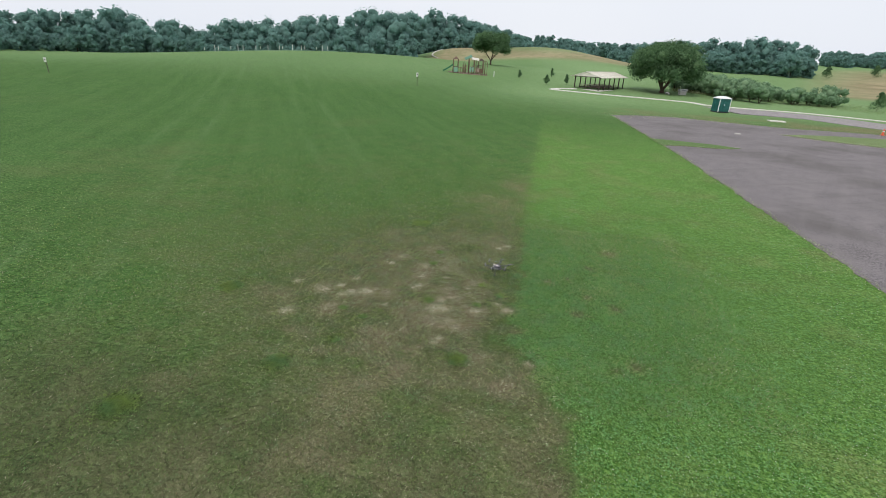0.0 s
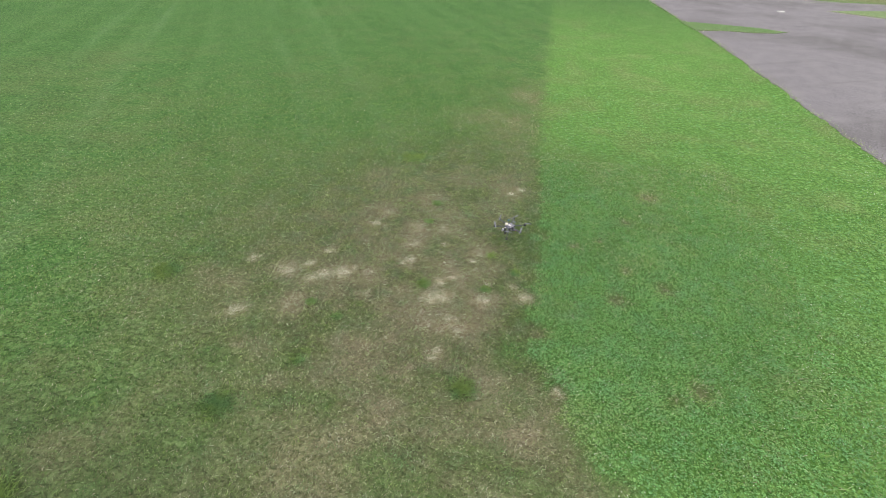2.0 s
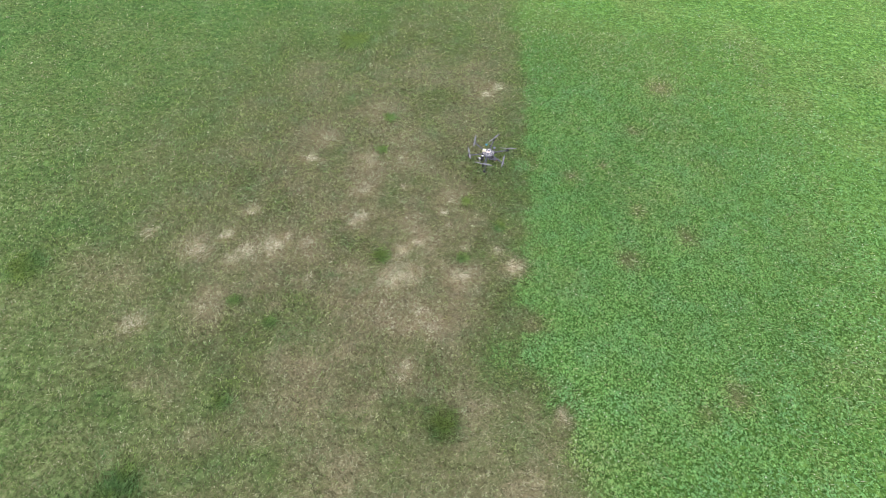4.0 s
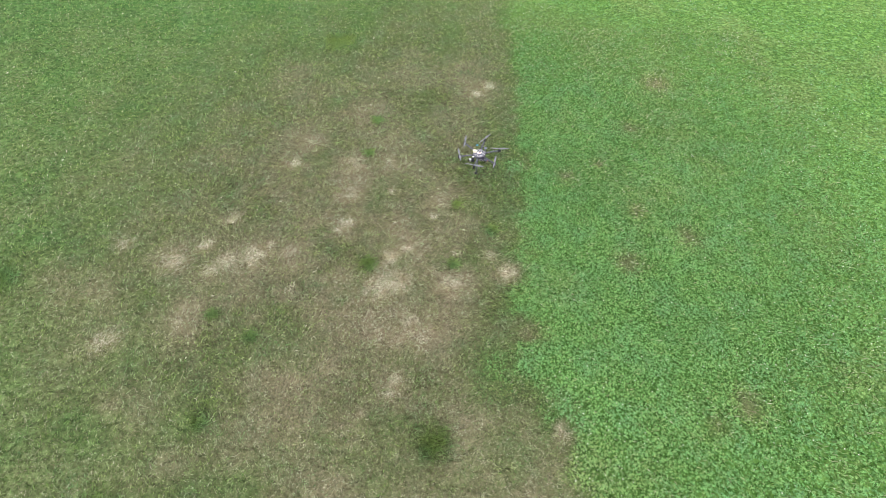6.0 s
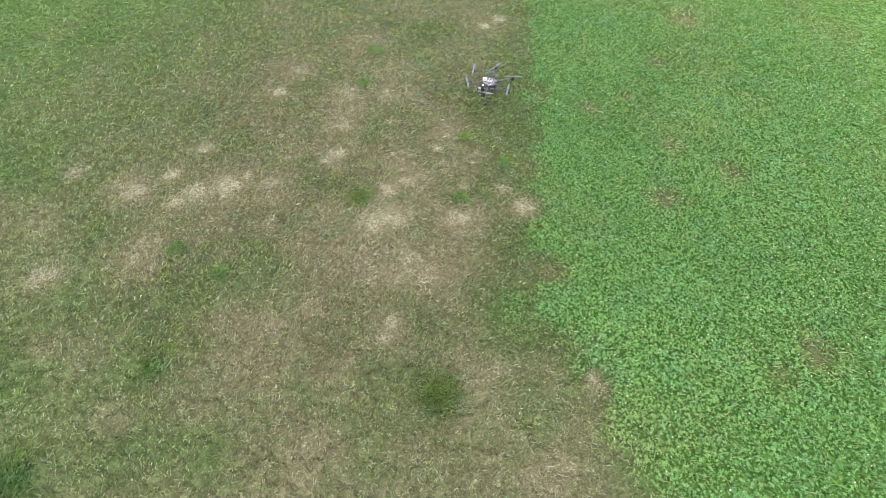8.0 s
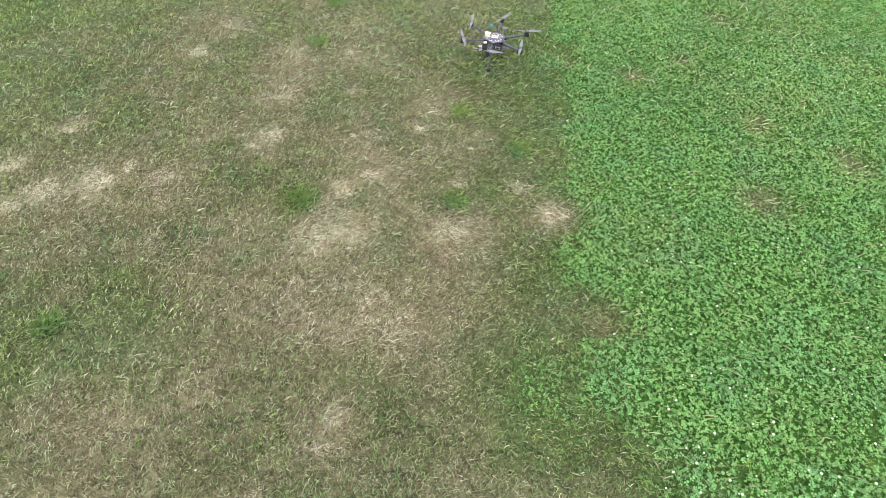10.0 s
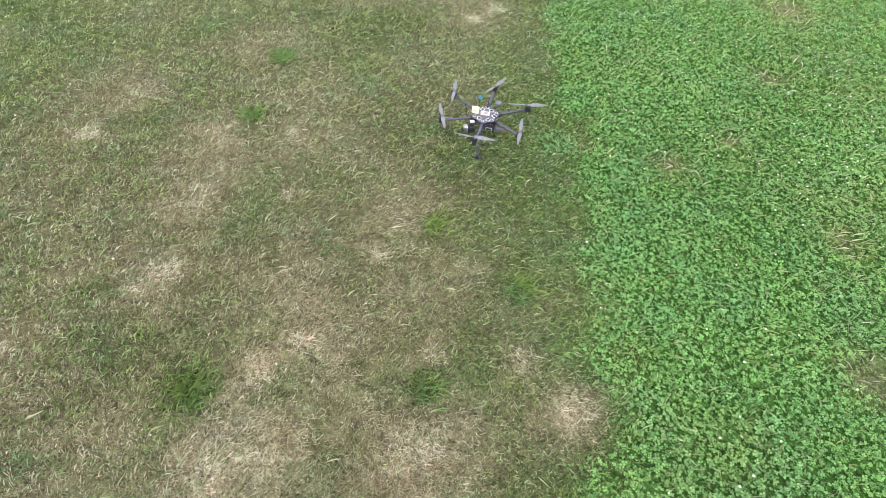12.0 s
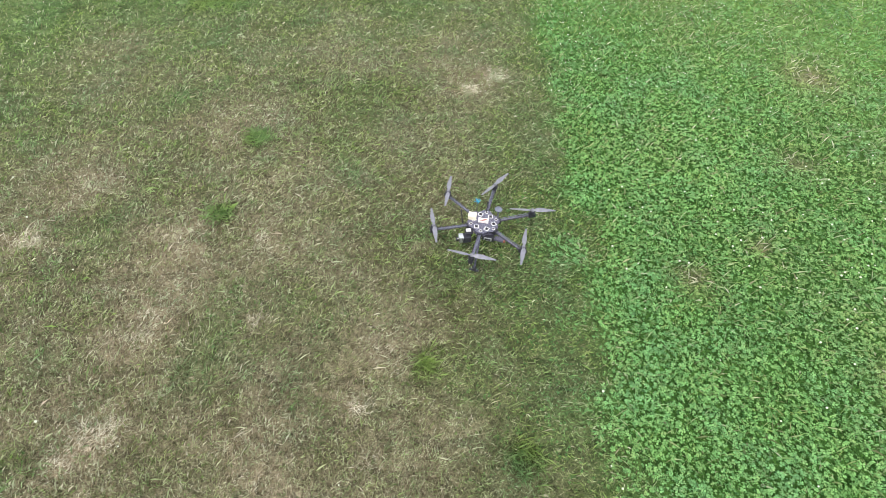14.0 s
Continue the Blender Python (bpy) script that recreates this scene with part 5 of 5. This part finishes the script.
def hexacopter():
    t = thing("hexacopter", (0.04, 0.045, 0.0), "black carbon six-rotor drone parked on the dry grass", "drone")
    plate_z, arm_z, hub_z = 0.268, 0.252, 0.312
    for z, r, name in ((plate_z, 0.118, "top_plate"), (0.232, 0.112, "bottom_plate")):
        bm = bmesh.new()
        pts = []
        for k in range(6):
            a = radians(15 + 60 * k)
            for off, rr in ((-13, r), (13, r), (30, r * 0.86)):
                b = a + radians(off)
                pts.append((rr * math.cos(b), rr * math.sin(b)))
        solid(bm, pts, z - 0.0015, z + 0.0015)
        top = part(name, bm, CARBON, t)
        if name == "top_plate":
            plate = top
    for k in range(6):
        # diamond and round openings: shade painted as dark discs, lit edges as white rings
        for ang, rad, size, sides in ((45, 0.074, 0.024, 4), (15, 0.096, 0.012, 12)):
            a = radians(ang + 60 * k)
            c = Vector((rad * math.cos(a), rad * math.sin(a), plate_z))
            bm = bmesh.new()
            outer, inner, low = [], [], []
            for i in range(sides):
                b = a + 2 * math.pi * i / sides
                d = Vector((math.cos(b), math.sin(b), 0))
                outer.append(bm.verts.new(c + d * size + Vector((0, 0, 0.003))))
                inner.append(bm.verts.new(c + d * size * 0.72 + Vector((0, 0, 0.003))))
                low.append(bm.verts.new(c + d * size + Vector((0, 0, 0.001))))
            for i in range(sides):
                j = (i + 1) % sides
                bm.faces.new((outer[i], outer[j], inner[j], inner[i]))
                bm.faces.new((low[i], low[j], outer[j], outer[i]))
            part("opening_rim", bm, WHITE_EDGE, plate, "white ring painted for light on the cut edge")
            bm = bmesh.new()
            tube(bm, c + Vector((0, 0, 0.0010)), c + Vector((0, 0, 0.0026)), size * 0.80, None, sides)
            bmesh.ops.rotate(bm, cent=c, matrix=Matrix.Rotation(a, 3, "Z"), verts=bm.verts)
            part("opening", bm, LENS, plate)
    turns = {0: 0, 1: 50, 2: 83, 3: 98, 4: -13, 5: 79}
    for k in range(6):
        a = radians(15 + 60 * k)
        d, s = Vector((math.cos(a), math.sin(a), 0)), Vector((-math.sin(a), math.cos(a), 0))
        r = 0.370
        bm = bmesh.new()
        tube(bm, d * 0.07 + Vector((0, 0, arm_z)), d * (r + 0.02) + Vector((0, 0, arm_z + 0.012)), 0.0095, None, 14)
        arm = part("arm", bm, CARBON, t, "", True)
        bm = bmesh.new()
        box(bm, d * 0.105 + Vector((0, 0, arm_z)), (0.05, 0.036, 0.032), Matrix.Rotation(a, 3, "Z"), 0.004)
        part("clamp", bm, DARK_PLASTIC, arm)
        bm = bmesh.new()
        box(bm, d * r + Vector((0, 0, arm_z + 0.012)), (0.052, 0.034, 0.030), Matrix.Rotation(a, 3, "Z"), 0.005)
        part("motor_mount", bm, DARK_PLASTIC, arm)
        bm = bmesh.new()
        tube(bm, d * r + Vector((0, 0, arm_z + 0.027)), d * r + Vector((0, 0, arm_z + 0.050)), 0.021, None, 20)
        tube(bm, d * r + Vector((0, 0, arm_z + 0.050)), d * r + Vector((0, 0, hub_z)), 0.006, None, 10)
        part("motor", bm, DARK_PLASTIC, arm)
        bm = bmesh.new()
        tube(bm, d * 0.13 + s * 0.010 + Vector((0, 0, arm_z + 0.013)), d * 0.34 + s * 0.010 + Vector((0, 0, arm_z + 0.024)), 0.0025, None, 6)
        part("wire", bm, DOME_GREY, arm)
        bm = bmesh.new()
        tube(bm, d * 0.13 - s * 0.0105 + Vector((0, 0, arm_z + 0.006)), d * 0.35 - s * 0.0105 + Vector((0, 0, arm_z + 0.016)), 0.0022, None, 6)
        part("wire", bm, DARK_PLASTIC, arm)
        for along in (0.16, 0.22 + 0.012 * (k % 3), 0.31):
            bm = bmesh.new()
            box(bm, d * along + Vector((0, 0, arm_z + 0.0095 + 0.04 * (along - 0.07))), (0.004, 0.021, 0.006), Matrix.Rotation(a, 3, "Z"), 0.001)
            part("cable_tie", bm, DOME_GREY, arm, "grey cable tie")
        propeller(arm, d * r + Vector((0, 0, hub_z)), radians(turns[k]))
    # cream case and label on the top plate
    bm = bmesh.new()
    box(bm, (-0.082, 0.035, plate_z + 0.019), (0.060, 0.052, 0.034), Matrix.Rotation(radians(-8), 3, "Z"), 0.004)
    case = part("receiver_case", bm, CREAM, t, "cream plastic case")
    bm = bmesh.new()
    box(bm, (-0.002, 0.004, plate_z + 0.008), (0.074, 0.042, 0.012), Matrix.Rotation(radians(-8), 3, "Z"), 0.002)
    board = part("flight_controller", bm, PALE_LABEL, t, "pale labelled box")
    bm = bmesh.new()
    for i in range(2):
        box(bm, Matrix.Rotation(radians(-8), 3, "Z") @ Vector((-0.002, 0.010 - 0.014 * i, 0)) + Vector((0, 0, plate_z + 0.0146)), (0.05, 0.006, 0.001), Matrix.Rotation(radians(-8), 3, "Z"))
    part("marking", bm, RED_TAPE, board)
    # satellite dome on a mast
    bm = bmesh.new()
    tube(bm, (0.105, 0.045, plate_z - 0.01), (0.100, 0.042, 0.352), 0.005, None, 10)
    mast = part("mast", bm, CARBON, t)
    bm = bmesh.new()
    tube(bm, (0.100, 0.042, 0.352), (0.100, 0.042, 0.360), 0.026, 0.028, 24)
    tube(bm, (0.100, 0.042, 0.360), (0.100, 0.042, 0.367), 0.028, 0.017, 24)
    part("dome", bm, DOME_GREY, mast, "grey round antenna dome")
    # camera on its gimbal
    turn = Matrix.Rotation(radians(10), 3, "Z")
    bm = bmesh.new()
    box(bm, (-0.105, -0.075, 0.236), (0.055, 0.045, 0.010), turn, 0.002)
    tube(bm, (-0.105, -0.080, 0.234), (-0.120, -0.100, 0.200), 0.009, None, 10)
    gimbal = part("gimbal", bm, DARK_PLASTIC, t)
    bm = bmesh.new()
    box(bm, (-0.118, -0.098, 0.196), (0.060, 0.054, 0.050), turn, 0.006)
    body = part("camera_body", bm, DARK_PLASTIC, t)
    bm = bmesh.new()
    box(bm, (-0.160, -0.106, 0.200), (0.034, 0.048, 0.052), turn, 0.005)
    front = part("camera_front", bm, SILVER, body, "silver camera front")
    for off in (-0.013, 0.0, 0.013):
        bm = bmesh.new()
        box(bm, Vector((-0.160, -0.1315, 0.200)) + turn @ Vector((off * 0.8, 0, 0)), (0.003, 0.003, 0.042), turn)
        part("rib", bm, DARK_PLASTIC, front)
    bm = bmesh.new()
    tube(bm, (-0.176, -0.109, 0.194), (-0.194, -0.112, 0.192), 0.016, 0.014, 18)
    part("lens", bm, LENS, body)
    bm = bmesh.new()
    box(bm, (-0.108, -0.070, 0.2465), (0.036, 0.026, 0.012), turn, 0.002)
    part("video_sender", bm, WHITE_EDGE, t, "small white box over the camera")
    bm = bmesh.new()
    for a, b in (((-0.09, -0.06, 0.25), (-0.06, -0.02, 0.272)), ((-0.12, -0.06, 0.25), (-0.135, -0.01, 0.256)), ((0.02, -0.09, 0.225), (0.05, -0.05, 0.262))):
        tube(bm, a, b, 0.002, None, 6)
    part("cable", bm, DARK_PLASTIC, t)
    # battery and boxes under the frame
    bm = bmesh.new()
    box(bm, (0.036, -0.098, 0.214), (0.084, 0.046, 0.036), Matrix.Rotation(radians(-12), 3, "Z"), 0.005)
    battery = part("battery", bm, DARK_PLASTIC, t)
    bm = bmesh.new()
    box(bm, (0.030, -0.1225, 0.216), (0.056, 0.004, 0.026), Matrix.Rotation(radians(-12), 3, "Z"))
    part("label", bm, SILVER, battery, "silver battery label")
    bm = bmesh.new()
    box(bm, (0.0295, -0.125, 0.216), (0.042, 0.003, 0.016), Matrix.Rotation(radians(-12), 3, "Z"))
    part("label_print", bm, DARK_PLASTIC, battery)
    bm = bmesh.new()
    box(bm, (0.112, -0.118, 0.216), (0.066, 0.032, 0.022), Matrix.Rotation(radians(-18), 3, "Z"), 0.004)
    pack = part("transmitter", bm, CARBON, t)
    bm = bmesh.new()
    box(bm, (0.150, -0.131, 0.218), (0.012, 0.022, 0.020), Matrix.Rotation(radians(-18), 3, "Z"), 0.002)
    part("tape", bm, RED_TAPE, pack, "red tape on the end")
    bm = bmesh.new()
    box(bm, (0.03, 0.03, 0.210), (0.11, 0.08, 0.038), None, 0.006)
    part("power_box", bm, DARK_PLASTIC, t)
    # aerials
    for p, q in (((-0.150, 0.005, 0.24), (-0.165, 0.030, 0.335)), ((0.06, -0.09, 0.25), (0.075, -0.135, 0.335)), ((0.02, 0.09, 0.25), (0.03, 0.13, 0.33))):
        bm = bmesh.new()
        tube(bm, p, q, 0.004, 0.003, 8)
        tube(bm, q, Vector(q) + Vector((0, 0, 0.012)), 0.006, None, 8)
        part("aerial", bm, DARK_PLASTIC, t)
    # cloverleaf aerial on a thin stem
    bm = bmesh.new()
    tube(bm, (-0.045, 0.085, 0.236), (-0.047, 0.150, 0.322), 0.003, None, 8)
    stem = part("stem", bm, DARK_PLASTIC, t)
    bm = bmesh.new()
    hub = Vector((-0.047, 0.150, 0.326))
    tube(bm, hub, hub + Vector((0, 0, 0.010)), 0.007, 0.005, 10)
    for leaf in range(4):
        turn = Matrix.Rotation(radians(90 * leaf + 20), 3, "Z")
        ring = [hub + turn @ Vector((0.011 + 0.011 * math.cos(b), 0.007 * math.sin(b), 0.004 + 0.008 * math.sin(b))) for b in np.linspace(0, 2 * math.pi, 11).tolist()]
        for p, q in zip(ring, ring[1:]):
            tube(bm, p, q, 0.0026, None, 5)
    part("loop_aerial", bm, BLUE, stem, "cyan cloverleaf aerial")
    # landing gear
    for foot, top in (((-0.052, -0.240), (-0.020, -0.085)), ((0.080, 0.285), (0.022, 0.085))):
        bm = bmesh.new()
        tube(bm, (*top, 0.232), (*foot, 0.014), 0.0075, None, 12)
        leg = part("leg", bm, CARBON, t, "", True)
        bm = bmesh.new()
        d = Vector((math.cos(radians(165)), math.sin(radians(165)), 0)) * 0.034
        c = Vector((*foot, 0.009))
        tube(bm, c - d, c + d, 0.0085, None, 12)
        part("skid", bm, CARBON, leg)
        bm = bmesh.new()
        box(bm, (*foot, 0.016), (0.036, 0.026, 0.026), Matrix.Rotation(radians(-15), 3, "Z"), 0.004)
        part("skid_joint", bm, DARK_PLASTIC, leg)
        for s in (-0.85, 0.85):
            bm = bmesh.new()
            tube(bm, c + d * s - d * 0.1, c + d * s + d * 0.1, 0.0115, None, 12)
            part("foam_sleeve", bm, DARK_PLASTIC, leg)


hexacopter()
